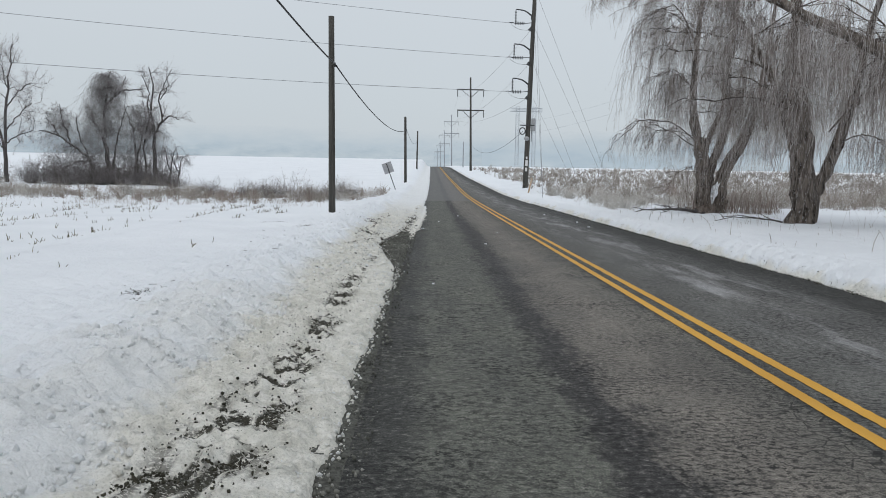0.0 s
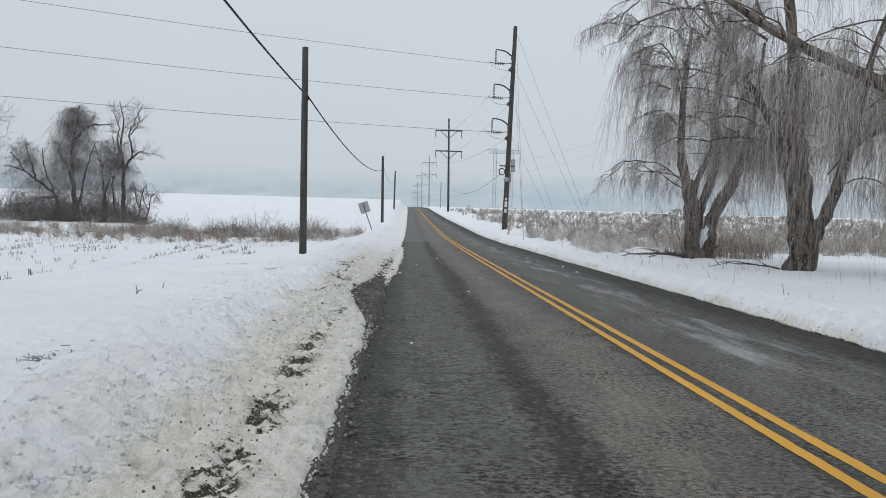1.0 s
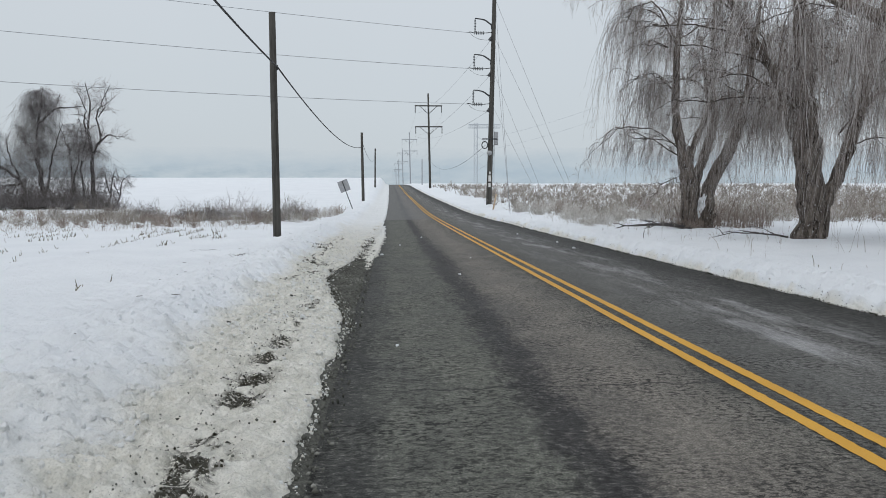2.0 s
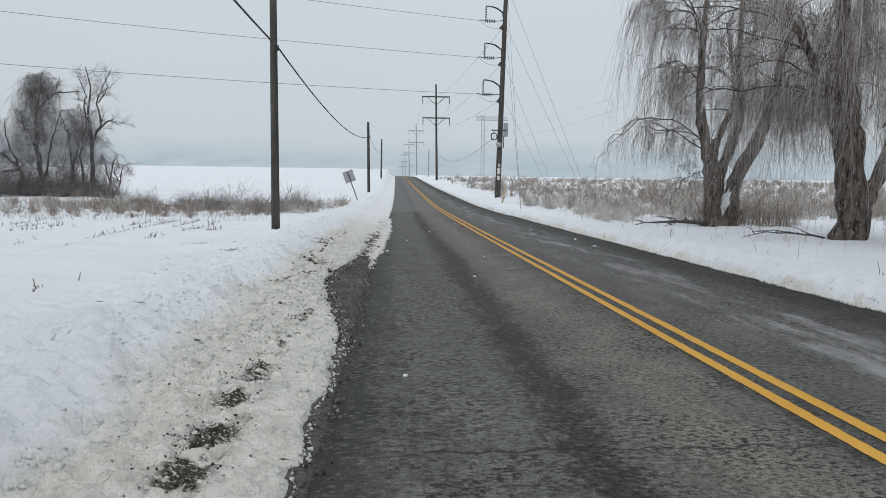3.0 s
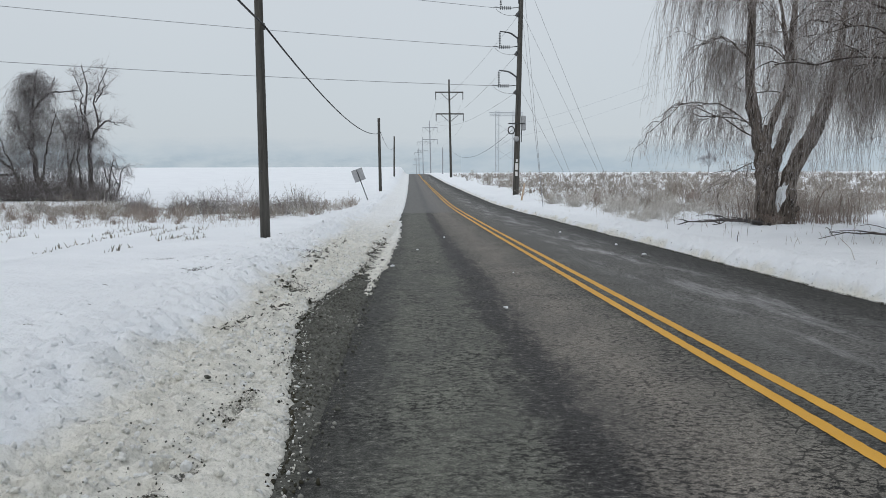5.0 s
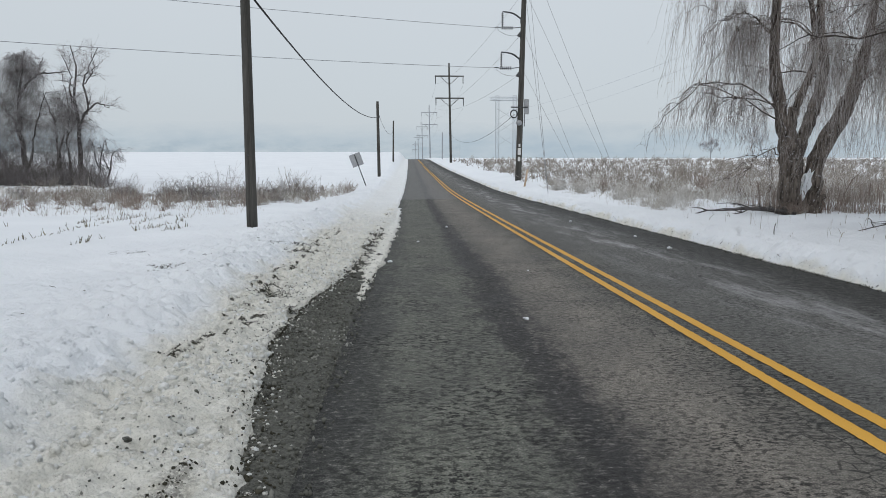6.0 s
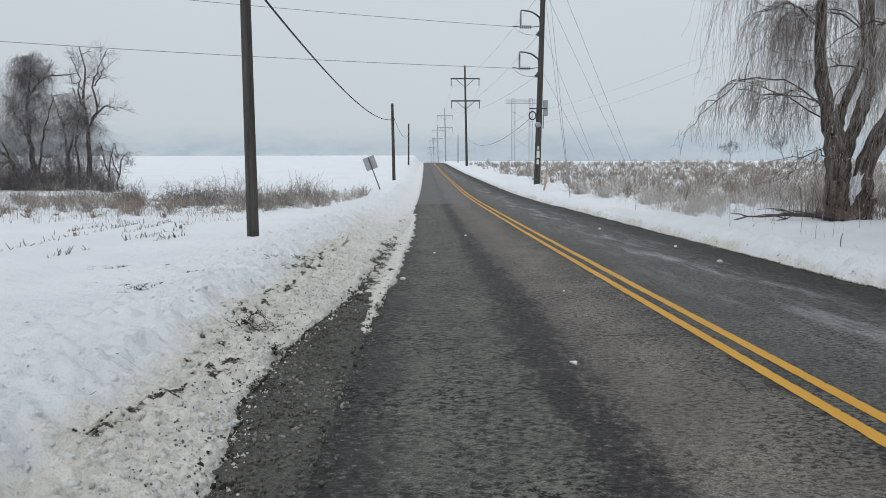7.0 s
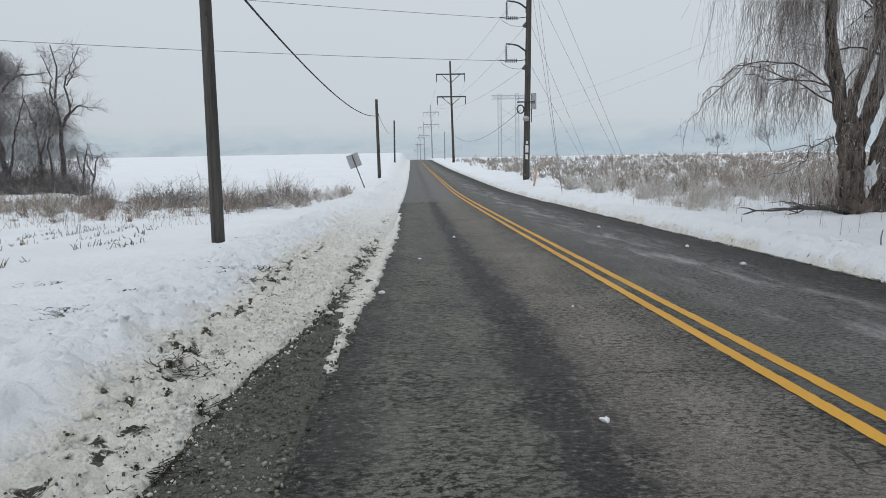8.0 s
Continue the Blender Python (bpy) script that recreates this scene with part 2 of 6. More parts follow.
STEEL = two_tone("galvanised_steel", (0.30, 0.31, 0.32), (0.42, 0.43, 0.44), 12.0, 0.5, bump=0.1, metal=0.6)
# far steel, lightened and blued in its colour to stand for mist
FAR_STEEL = two_tone("haze_paled_lattice_steel", (0.36, 0.39, 0.43), (0.46, 0.49, 0.53), 0.5, 0.8)
DARK_STEEL = two_tone("dark_painted_steel", (0.045, 0.047, 0.05), (0.085, 0.088, 0.092), 15.0, 0.55, bump=0.15, metal=0.3)
PORCELAIN = two_tone("grey_porcelain", (0.07, 0.075, 0.08), (0.12, 0.125, 0.13), 20.0, 0.3, bump=0.05)
CABLE = two_tone("black_cable_sheath", (0.018, 0.018, 0.02), (0.035, 0.035, 0.037), 5.0, 0.6, bump=0.1)
WIRE = two_tone("frosted_wire", (0.20, 0.21, 0.22), (0.30, 0.31, 0.33), 2.0, 0.7, bump=0.1)
BARK = bark_material("willow_bark", (0.028, 0.023, 0.019), (0.215, 0.185, 0.162), 0.25)
LIMB = two_tone("limb_bark", (0.040, 0.033, 0.029), (0.125, 0.106, 0.096), 8.0, 0.95, (1, 1, 0.5), 0.6, 0.02)
DARK_BARK = two_tone("dark_wet_bark", (0.040, 0.036, 0.035), (0.150, 0.140, 0.138), 9.0, 0.95, (1, 1, 0.4), 0.6, 0.02)
STRAND = stalk_material("frosted_willow_twigs", [(0.05, (0.12, 0.098, 0.087)), (0.40, (0.31, 0.278, 0.26)), (0.72, (0.56, 0.54, 0.53)), (1.0, (0.82, 0.815, 0.83))])
BROWN_STRAND = stalk_material("bare_brown_willow_twigs", [(0.0, (0.075, 0.058, 0.050)), (0.6, (0.17, 0.138, 0.122)), (1.0, (0.33, 0.29, 0.27))])
TWIG = stalk_material("frosted_grey_twigs", [(0.0, (0.15, 0.13, 0.125)), (0.5, (0.40, 0.38, 0.385)), (1.0, (0.74, 0.73, 0.76))])
THICKET = stalk_material("dark_thicket_twigs", [(0.0, (0.06, 0.05, 0.047)), (0.5, (0.17, 0.155, 0.15)), (1.0, (0.46, 0.45, 0.46))])
REED_TAN = stalk_material("dry_tan_grass", [(0.0, (0.13, 0.105, 0.085)), (0.4, (0.27, 0.232, 0.195)), (0.7, (0.42, 0.388, 0.35)), (1.0, (0.76, 0.75, 0.745))])
REED_RED = stalk_material("dry_reddish_reed", [(0.0, (0.13, 0.098, 0.080)), (0.5, (0.26, 0.208, 0.178)), (0.85, (0.46, 0.42, 0.39)), (1.0, (0.78, 0.77, 0.765))])
WEED_GREY = stalk_material("frosted_weed", [(0.0, (0.25, 0.225, 0.19)), (0.5, (0.54, 0.52, 0.48)), (1.0, (0.86, 0.86, 0.87))])
STUBBLE = stalk_material("corn_stubble", [(0.0, (0.045, 0.042, 0.026)), (0.5, (0.13, 0.115, 0.075)), (1.0, (0.36, 0.32, 0.24))])
SIGN_BACK = two_tone("bare_aluminium", (0.30, 0.31, 0.325), (0.40, 0.41, 0.425), 6.0, 0.55, bump=0.05, metal=0.4)
VINE = stalk_material("frosted_grey_vines", [(0.0, (0.07, 0.060, 0.058)), (0.5, (0.23, 0.215, 0.212)), (1.0, (0.62, 0.61, 0.63))])
PAPER = two_tone("weathered_white_paper", (0.55, 0.55, 0.54), (0.78, 0.78, 0.76), 9.0, 0.9)
ORANGE = two_tone("tan_guard_plastic", (0.34, 0.24, 0.15), (0.46, 0.35, 0.24), 4.0, 0.6)

# ---- geometry helpers ----


def smooth(a, b, x):
    t = np.clip((np.asarray(x, float) - a) / (b - a), 0, 1)
    return t * t * (3 - 2 * t)


def hash2(i, j, seed):
    n = (i.astype(np.int64) * 374761393 + j.astype(np.int64) * 668265263 + seed * 974634533) & 0x7FFFFFFF
    n = ((n ^ (n >> 13)) * 1274126177) & 0x7FFFFFFF
    return ((n ^ (n >> 16)) & 0xFFFFF) / float(0xFFFFF)


def value_noise(x, y, seed=0):
    x, y = np.broadcast_arrays(np.asarray(x, float), np.asarray(y, float))
    i, j = np.floor(x), np.floor(y)
    u, v = x - i, y - j
    u, v = u * u * (3 - 2 * u), v * v * (3 - 2 * v)
    a, b = hash2(i, j, seed), hash2(i + 1, j, seed)
    c, d = hash2(i, j + 1, seed), hash2(i + 1, j + 1, seed)
    return (a * (1 - u) + b * u) * (1 - v) + (c * (1 - u) + d * u) * v


def fractal(x, y, scale, octaves=4, seed=0, gain=0.5):
    total, amp, norm = 0.0, 1.0, 0.0
    for k in range(octaves):
        total = total + amp * value_noise(x * scale * 2 ** k + 17.3 * k, y * scale * 2 ** k - 9.1 * k, seed + k)
        norm += amp
        amp *= gain
    return total / norm


def mesh_object(name, verts, faces, mat, parent=None, label="", shade=True):
    me = bpy.data.meshes.new(name)
    verts = np.asarray(verts, float)
    if isinstance(faces, np.ndarray):
        n, k = faces.shape
        me.vertices.add(len(verts))
        me.vertices.foreach_set("co", verts.astype(np.float32).ravel())
        me.loops.add(n * k)
        me.loops.foreach_set("vertex_index", faces.astype(np.int32).ravel())
        me.polygons.add(n)
        me.polygons.foreach_set("loop_start", (np.arange(n) * k).astype(np.int32))
        me.update(calc_edges=True)
    else:
        me.from_pydata([tuple(v) for v in verts], [], faces)
    me.materials.append(mat)
    if shade:
        me.polygons.foreach_set("use_smooth", np.ones(len(me.polygons), bool))
    ob = new(name, me)
    if parent is not None:
        ob.parent = parent
    if label:
        ob["label"] = label
    return ob


def part(name, bm, mat, parent, label="", shade=False):
    me = bpy.data.meshes.new(name)
    bm.to_mesh(me)
    bm.free()
    me.materials.append(mat)
    if shade:
        me.polygons.foreach_set("use_smooth", np.ones(len(me.polygons), bool))
    ob = new(name, me)
    ob.parent = parent
    if label:
        ob["label"] = label
    return ob


def empty(name, x, y, z, rx=0, ry=0, rz=0):
    ob = new(name)
    ob.empty_display_size = 0.2
    ob.matrix_basis = pose(x, y, z, rx, ry, rz)
    return ob


def tubes(paths, radii, sides=3):
    """Many tubes of equal point count: paths (n, k, 3), radii (n, k). Returns verts and quads."""
    p = np.asarray(paths, float)
    r = np.asarray(radii, float)
    n, k, _ = p.shape
    d = np.gradient(p, axis=1)
    d /= np.linalg.norm(d, axis=2, keepdims=True) + 1e-9
    mean = p[:, -1] - p[:, 0]
    ref = np.where((np.abs(mean[:, 2]) > 0.75 * np.linalg.norm(mean, axis=1))[:, None], np.array([[1.0, 0.13, 0]]), np.array([[0.05, 0.1, 1.0]]))
    a = np.cross(d, ref[:, None, :])
    a /= np.linalg.norm(a, axis=2, keepdims=True) + 1e-9
    b = np.cross(d, a)
    ang = np.arange(sides) * 2 * math.pi / sides
    ring = p[:, :, None, :] + r[:, :, None, None] * (np.cos(ang)[None, None, :, None] * a[:, :, None, :] + np.sin(ang)[None, None, :, None] * b[:, :, None, :])
    verts = ring.reshape(-1, 3)
    idx = np.arange(n * k * sides).reshape(n, k, sides)
    nxt = np.roll(idx, -1, axis=2)
    quads = np.stack([idx[:, :-1], idx[:, 1:], nxt[:, 1:], nxt[:, :-1]], axis=-1).reshape(-1, 4)
    return verts, quads


def join(pieces):
    vs, fs, at = [], [], 0
    for v, f in pieces:
        vs.append(v)
        fs.append(f + at)
        at += len(v)
    return np.concatenate(vs), np.concatenate(fs)


def rod(points, radii, sides=8):
    """One tube with closed ends."""
    pts = np.asarray(points, float)
    rad = np.broadcast_to(np.asarray(radii, float), (len(pts),)).astype(float)
    pts = np.concatenate([pts[:1], pts, pts[-1:]])
    pts[0] += (pts[1] - pts[2]) * 1e-4
    pts[-1] += (pts[-2] - pts[-3]) * 1e-4
    rad = np.concatenate([[1e-4], rad, [1e-4]])
    return tubes(pts[None], rad[None], sides)


def bowed(points, count):
    """A smooth line through a few points."""
    pts = np.asarray(points, float)
    t = np.linspace(0, len(pts) - 1, count)
    i = np.clip(t.astype(int), 0, len(pts) - 2)
    f = (t - i)[:, None]
    p0, p1, p2, p3 = pts[np.maximum(i - 1, 0)], pts[i], pts[i + 1], pts[np.minimum(i + 2, len(pts) - 1)]
    return 0.5 * (2 * p1 + (p2 - p0) * f + (2 * p0 - 5 * p1 + 4 * p2 - p3) * f ** 2 + (3 * p1 - p0 - 3 * p2 + p3) * f ** 3)


def box(bm, cx, cy, cz, sx, sy, sz, turn=None, bevel=0.0):
    m = Matrix.Translation((cx, cy, cz)) @ (turn or Matrix()) @ Matrix.Diagonal((sx, sy, sz, 1))
    r = bmesh.ops.create_cube(bm, size=1.0, matrix=m)
    if bevel:
        edges = {e for v in r["verts"] for e in v.link_edges}
        bmesh.ops.bevel(bm, geom=list(edges), offset=bevel, segments=2, affect="EDGES")


def spin_profile(profile, sides=12):
    """A turned solid about z from (radius, height) pairs."""
    verts, faces = [], []
    for r, z in profile:
        for s in range(sides):
            a = 2 * math.pi * s / sides
            verts.append((r * math.cos(a), r * math.sin(a), z))
    for k in range(len(profile) - 1):
        for s in range(sides):
            t = (s + 1) % sides
            faces.append((k * sides + s, k * sides + t, (k + 1) * sides + t, (k + 1) * sides + s))
    return np.array(verts), np.array(faces)


# ---- the lie of the land ----
_yy = np.arange(-200.0, 4000.0, 1.0)
_zz = np.interp(_yy, [-200, 52, 64, 87, 139, 190, 249, 320, 450, 900, 4000], [0, 0, 0.06, 0.42, 1.44, 2.68, 4.2, 5.2, 5.9, 4.0, -60.0])
_kk = np.hanning(25)
_zs = np.convolve(np.pad(_zz, 12, mode="edge"), _kk / _kk.sum(), mode="valid")


_dd = np.interp(_yy, [-200, 0, 35, 64, 87, 139, 190, 249, 700, 4000], [-1.0, 0, 0.19, 0.50, 0.76, 1.2, 1.6, 1.95, 4.5, 20])
_ds = np.convolve(np.pad(_dd, 12, mode="edge"), _kk / _kk.sum(), mode="valid")


def rise(y):
    return np.interp(y, _yy, _zs)


def drift(y):
    return np.interp(y, _yy, _ds)


def snow_edge(y):
    """Where the ploughed snow ends at the road's left side."""
    e = np.interp(y, [-5, 8, 11, 13, 14.9, 17.3, 18.3, 19.3, 20.5, 21.5, 23.3, 26.5, 30, 34, 60], [-0.53, -0.49, -0.48, -0.50, -0.76, -1.02, -1.02, -0.95, -0.84, -0.72, -0.65, -0.56, -0.44, -0.27, -0.20])
    return e + 0.10 * (fractal(y * 0 + 3.0, y, 2.2, 4, 5) - 0.5) + 0.05 * (value_noise(y * 9.0, y * 0, 8) - 0.5)


def snow_height(l, y):
    """Height of the snow over the road's level, l metres across from the road's line, and how dirty it is."""
    l, y = np.broadcast_arrays(np.asarray(l, float), np.asarray(y, float))
    big = fractal(l, y, 0.25, 4, 11) - 0.5
    mid = fractal(l, y, 1.6, 4, 21) - 0.5
    lump = fractal(l, y, 5.5, 4, 31, 0.6) - 0.5
    clod = np.clip(1.0 - 2.6 * np.abs(fractal(l, y, 4.2, 3, 33, 0.55) - 0.5), 0, 1) ** 1.5
    grit = fractal(l, y, 13.0, 2, 37) - 0.5
    # left side
    e = snow_edge(y)
    d = e - l
    wob = 0.35 * (fractal(l * 0, y, 0.5, 3, 41) - 0.5)
    bank = smooth(-1.55 + wob, -2.15 + wob, l)
    shelf = smooth(0.0, 0.10, d) * (0.04 + 0.10 * clod * smooth(0.0, 0.45, d) * (0.45 + 0.55 * smooth(-0.95, -1.3, l)) + 0.06 * mid + 0.11 * grit) - 0.13 * smooth(0.03, -0.03, d)
    field = 0.22 + 0.08 * big + 0.12 * mid * smooth(-6, -2.2, l) + (0.18 * lump + 0.06 * grit + 0.05 * clod) * smooth(-5.0, -2.2, l) + (0.05 * lump + 0.02 * clod) * smooth(-30, -8, l) + 0.07 * mid
    left = shelf * (1 - bank) + field * bank
    left = left - 0.18 * smooth(-2.3, -3.5, l)
    # melted strips where the dirt shows
    strip = np.exp(-((l + 1.10 - 0.012 * y + 0.04 * np.sin(y * 0.7)) / (0.11 + 0.10 * smooth(7, 3.5, y))) ** 2) * smooth(17, 12, y) * (0.5 + 0.5 * smooth(10.5, 7.5, y))
    hole = strip * smooth(0.47, 0.55, 0.45 * fractal(l, y, 3.0, 3, 52) + 0.55 * fractal(l, y, 12.0, 4, 51, 0.8))
    strip2 = np.exp(-((l + 1.50 + 0.006 * (y - 22) + 0.10 * np.sin(y * 1.3)) / 0.16) ** 2) * smooth(13, 19, y) * smooth(33, 26, y)
    hole = np.maximum(hole, strip2 * smooth(0.53, 0.62, fractal(l, y, 5.5, 5, 61, 0.8)))
    strip3 = np.exp(-((l + 0.60 - 0.012 * (y - 25)) / 0.13) ** 2) * smooth(23.5, 26, y) * smooth(48, 34, y)
    hole = np.maximum(hole, strip3 * smooth(0.48, 0.56, fractal(l, y * 0.6, 4.6, 5, 71, 0.75)))
    left = left * (1 - 0.12 * hole)
    # the tongue of snow left between the gravel and the asphalt
    tip = smooth(19.4, 23.5, y) * smooth(60, 28, y)
    wide = 0.035 + 0.085 * tip + 0.08 * mid
    off = np.abs(l + 0.41 - 0.022 * np.clip(y - 22.5, 0, 9)) / np.maximum(wide, 0.02)
    ragged = 0.8 * (fractal(l, y, 3.0, 3, 58) - 0.5) + 2.0 * (fractal(l, y, 9.0, 4, 57, 0.75) - 0.5)
    tongue = smooth(1.1, 0.85, off + ragged) * smooth(19.4, 21.6, y + 4.0 * mid) * smooth(44, 34, y)
    left = np.maximum(left, -0.13 + 0.105 * smooth(0.0, 0.15, tongue) + tongue * (0.012 + 0.018 * clod + 0.035 * grit))
    # patches of snow left on the gravel before it
    stuck = smooth(0.62, 0.72, fractal(l, y, 10.0, 4, 63, 0.75) + 0.26 * smooth(21.5, 29.0, y) - 0.12 * smooth(22.0, 19.0, y)) * smooth(-0.30, -0.36, l) * smooth(17.0, 20.5, y)
    left = np.maximum(left, -0.13 + 0.11 * smooth(0.0, 0.2, stuck) + stuck * (0.01 + 0.03 * clod + 0.03 * grit))
    left = left + smooth(-0.7, -3.4, l) * np.clip((y - 62) * 0.011, 0, 2.4)
    dirt_l = np.clip(smooth(-2.0, -1.5, l + 0.5 * mid + 0.3 * big - 0.25 * smooth(12, 5, y)) * 0.92 + 0.35 * smooth(-3.2, -2.0, l + 2.4 * mid + 1.2 * big) * smooth(12, 7, y), 0, 1) * (0.30 + 0.70 * smooth(46, 22, y))
    dirt_l = dirt_l + 0.9 * hole
    # right side
    er = 5.98 + 0.16 * (fractal(l * 0 + 9.0, y, 1.3, 4, 81) - 0.5)
    dr = l - er
    right = smooth(0, 0.55, dr) * (0.19 + 0.06 * mid) + smooth(0, 0.12, dr) * (0.04 + 0.14 * clod + 0.05 * grit) * smooth(1.8, 0.3, dr) - 0.035
    right = right + smooth(0.6, 3.0, dr) * (0.16 * big + 0.10 * mid + 0.03 * lump)
    right = right + smooth(0.8, 2.6, dr) * smooth(40, 66, y) * 0.28
    dirt_r = 0.9 * smooth(0.14, 0.0, dr + 0.4 * mid)
    h = np.where(l < 2.7, left, right)
    dirt = np.where(l < 2.7, dirt_l, dirt_r)
    return h, dirt


def field_z(x, y):
    """Top of the snow at a place."""
    return rise(y) + snow_height(np.asarray(x) - drift(y), y)[0]


def sheet(name, ls, ys, mat, height, label="", extra=None, shift=True):
    """A sheet over the lines ls across and ys along the road."""
    L, Y = np.meshgrid(ls, ys)
    h, attr = height(L, Y)
    v = np.stack([L + (drift(Y) if shift else 0), Y, rise(Y) + h], axis=-1).reshape(-1, 3)
    idx = np.arange(L.size).reshape(L.shape)
    quads = np.stack([idx[:-1, :-1], idx[:-1, 1:], idx[1:, 1:], idx[1:, :-1]], axis=-1).reshape(-1, 4)
    ob = mesh_object(name, v, quads, mat)
    if extra:
        a = ob.data.attributes.new(extra, "FLOAT", "POINT")
        a.data.foreach_set("value", attr.astype(np.float32).ravel())
    return tagged(ob, label, "", "", "structure")


def spaced(a, b, s0, s1):
    """Steps that grow evenly from s0 at a to s1 at b."""
    out, x = [a], a
    while x < b:
        x += s0 + (s1 - s0) * (x - a) / (b - a)
        out.append(x)
    return np.array(out)


# ---- ground, road, banks ----
def ground_height(L, Y):
    h, d = snow_height(L, Y)
    under = (L > -6.9) & (L < 13.8) & (Y > -2.5) & (Y < 78)
    road = (L > -0.2) & (L < 5.96)
    h = np.where(road, -0.15, h)
    return np.where(under, h - 0.35, h), d


gl = np.concatenate([-spaced(60, 2600, 8, 400)[::-1], np.arange(-58, -8, 2.0), np.arange(-8, -0.6, 0.5), [-0.45, -0.22, -0.16, 0.6, 2.7, 4.5, 5.94, 6.02, 6.25, 6.6], np.arange(7.2, 14, 0.6), np.arange(15, 60, 2.0), spaced(61, 2600, 8, 400)])
gy = np.concatenate([-spaced(10, 900, 5, 200)[::-1], np.arange(-8, 80, 1.0), spaced(80, 3200, 1.5, 180)])
ground = sheet("ground", gl, gy, SNOW, ground_height, "snow-covered farm fields rising gently to a crest", "dirt")

fine_y = np.concatenate([np.arange(-3, 4, 0.2), np.arange(4, 24, 0.034), np.arange(24, 30, 0.05), spaced(30, 80, 0.05, 0.5)])
fine_l = np.concatenate([np.arange(-7.0, -4.6, 0.12), np.arange(-4.6, -2.8, 0.055), np.arange(-2.8, 0.12, 0.034)])
bank_left = sheet("snow_bank", fine_l, fine_y, SNOW, snow_height, "ploughed roadside snow, gritty and yellowed toward the asphalt", "dirt")
fine_y2 = np.concatenate([np.arange(-3, 8, 0.4), np.arange(8, 34, 0.07), spaced(34, 80, 0.08, 0.5)])
fine_l2 = np.concatenate([np.arange(5.7, 7.6, 0.06), np.arange(7.6, 14.0, 0.15)])
bank_right = sheet("snow_bank", fine_l2, fine_y2, SNOW, snow_height, "clean ploughed snow bank beside the asphalt", "dirt")


def road_height(L, Y):
    crown = 0.035 * (1 - ((L - 2.75) / 3.4) ** 2)
    return crown - 0.035 + 0.006 * (fractal(L, Y, 0.9, 3, 91) - 0.5), L


edge_y = np.concatenate([np.arange(-6, 80, 0.5), spaced(80, 700, 1.5, 12)])
road = sheet("road", np.concatenate([np.linspace(-0.42, 5.9, 24), [6.0, 6.12]]), edge_y, ASPHALT, road_height, "worn grey two-lane asphalt road with salt stains", "lat")


def stripe_height(L, Y):
    return road_height(L, Y)[0] + 0.005, L


paint_y = np.concatenate([np.arange(-6, 3, 0.5), np.arange(3, 26, 0.035), spaced(26, 80, 0.06, 0.6), spaced(81, 700, 1.5, 12)])
for k, l0 in enumerate((2.59, 2.825)):
    ob = sheet("road_marking", np.array([l0, l0 + 0.035, l0 + 0.075, l0 + 0.11]), paint_y, YELLOW, stripe_height, "worn yellow centre stripe painted on the asphalt")
    co = np.empty(len(ob.data.vertices) * 3, np.float32)
    ob.data.vertices.foreach_get("co", co)
    co = co.reshape(-1, 4, 3)
    for edge, sign in ((0, 1), (3, -1)):
        yy = co[:, edge, 1].astype(float)
        co[:, edge, 0] += sign * (0.014 * np.clip(fractal(yy, yy * 0 + k + edge, 11.0, 3, 23 + edge + k, 0.8) - 0.42, 0, 1) + 0.008 * (value_noise(yy * 27.0, yy * 0 + edge, 29) - 0.5))
    ob.data.vertices.foreach_set("co", co.ravel())
    ob.data.update()
    tagged(ob, group="double centre line")


def gravel_height(L, Y):
    return -0.012 - 0.03 * smooth(-0.5, -0.38, L) + 0.03 * (fractal(L, Y, 14.0, 3, 95) - 0.5) - 0.06 * smooth(-1.6, -2.4, L), L


gravel = sheet("gravel_shoulder", np.arange(-2.5, -0.36, 0.045), np.concatenate([np.arange(-1, 32, 0.05), np.arange(32, 50, 0.25)]), GRAVEL, gravel_height, "wet dark gravel and dirt shoulder between snow and asphalt", "lat")


# ---- distance ----
def backdrop(name, radius, base, tops, mat, a0, a1, label):
    n = 160
    ang = np.radians(np.linspace(a0, a1, n))
    top = base + tops[0] + tops[1] * (fractal(np.arange(n) * 0.12, np.arange(n) * 0.0, 1.0, 4, 13) - 0.4)
    v = np.concatenate([np.stack([radius * np.sin(ang), radius * np.cos(ang), np.full(n, base)], 1), np.stack([radius * np.sin(ang), radius * np.cos(ang), top], 1)])
    q = np.array([(k, k + 1, n + k + 1, n + k) for k in range(n - 1)])
    return tagged(mesh_object(name, v, q, mat), label, "", "", "structure")


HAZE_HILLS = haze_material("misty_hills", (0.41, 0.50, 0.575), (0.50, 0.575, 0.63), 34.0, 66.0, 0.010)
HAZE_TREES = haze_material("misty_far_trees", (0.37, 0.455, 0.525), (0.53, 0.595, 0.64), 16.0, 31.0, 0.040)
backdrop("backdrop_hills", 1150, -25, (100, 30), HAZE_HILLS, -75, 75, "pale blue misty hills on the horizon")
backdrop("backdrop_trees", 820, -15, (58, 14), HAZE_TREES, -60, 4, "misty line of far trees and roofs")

# ---- poles and wires ----


def wooden_pole(name, x, y, height, radius, mat, label, group="", lean=(0, 0)):
    z = float(field_z(x, y))
    ob = empty(name, x, y, z)
    hs = np.linspace(-0.4, height, 9)
    pts = np.stack([lean[0] * hs / height, lean[1] * hs / height, hs], 1)
    v, f = rod(pts, np.linspace(radius, radius * 0.8, 9), 14)
    mesh_object("shaft", v, f, mat, ob)
    return tagged(ob, label, "utility pole", group), z


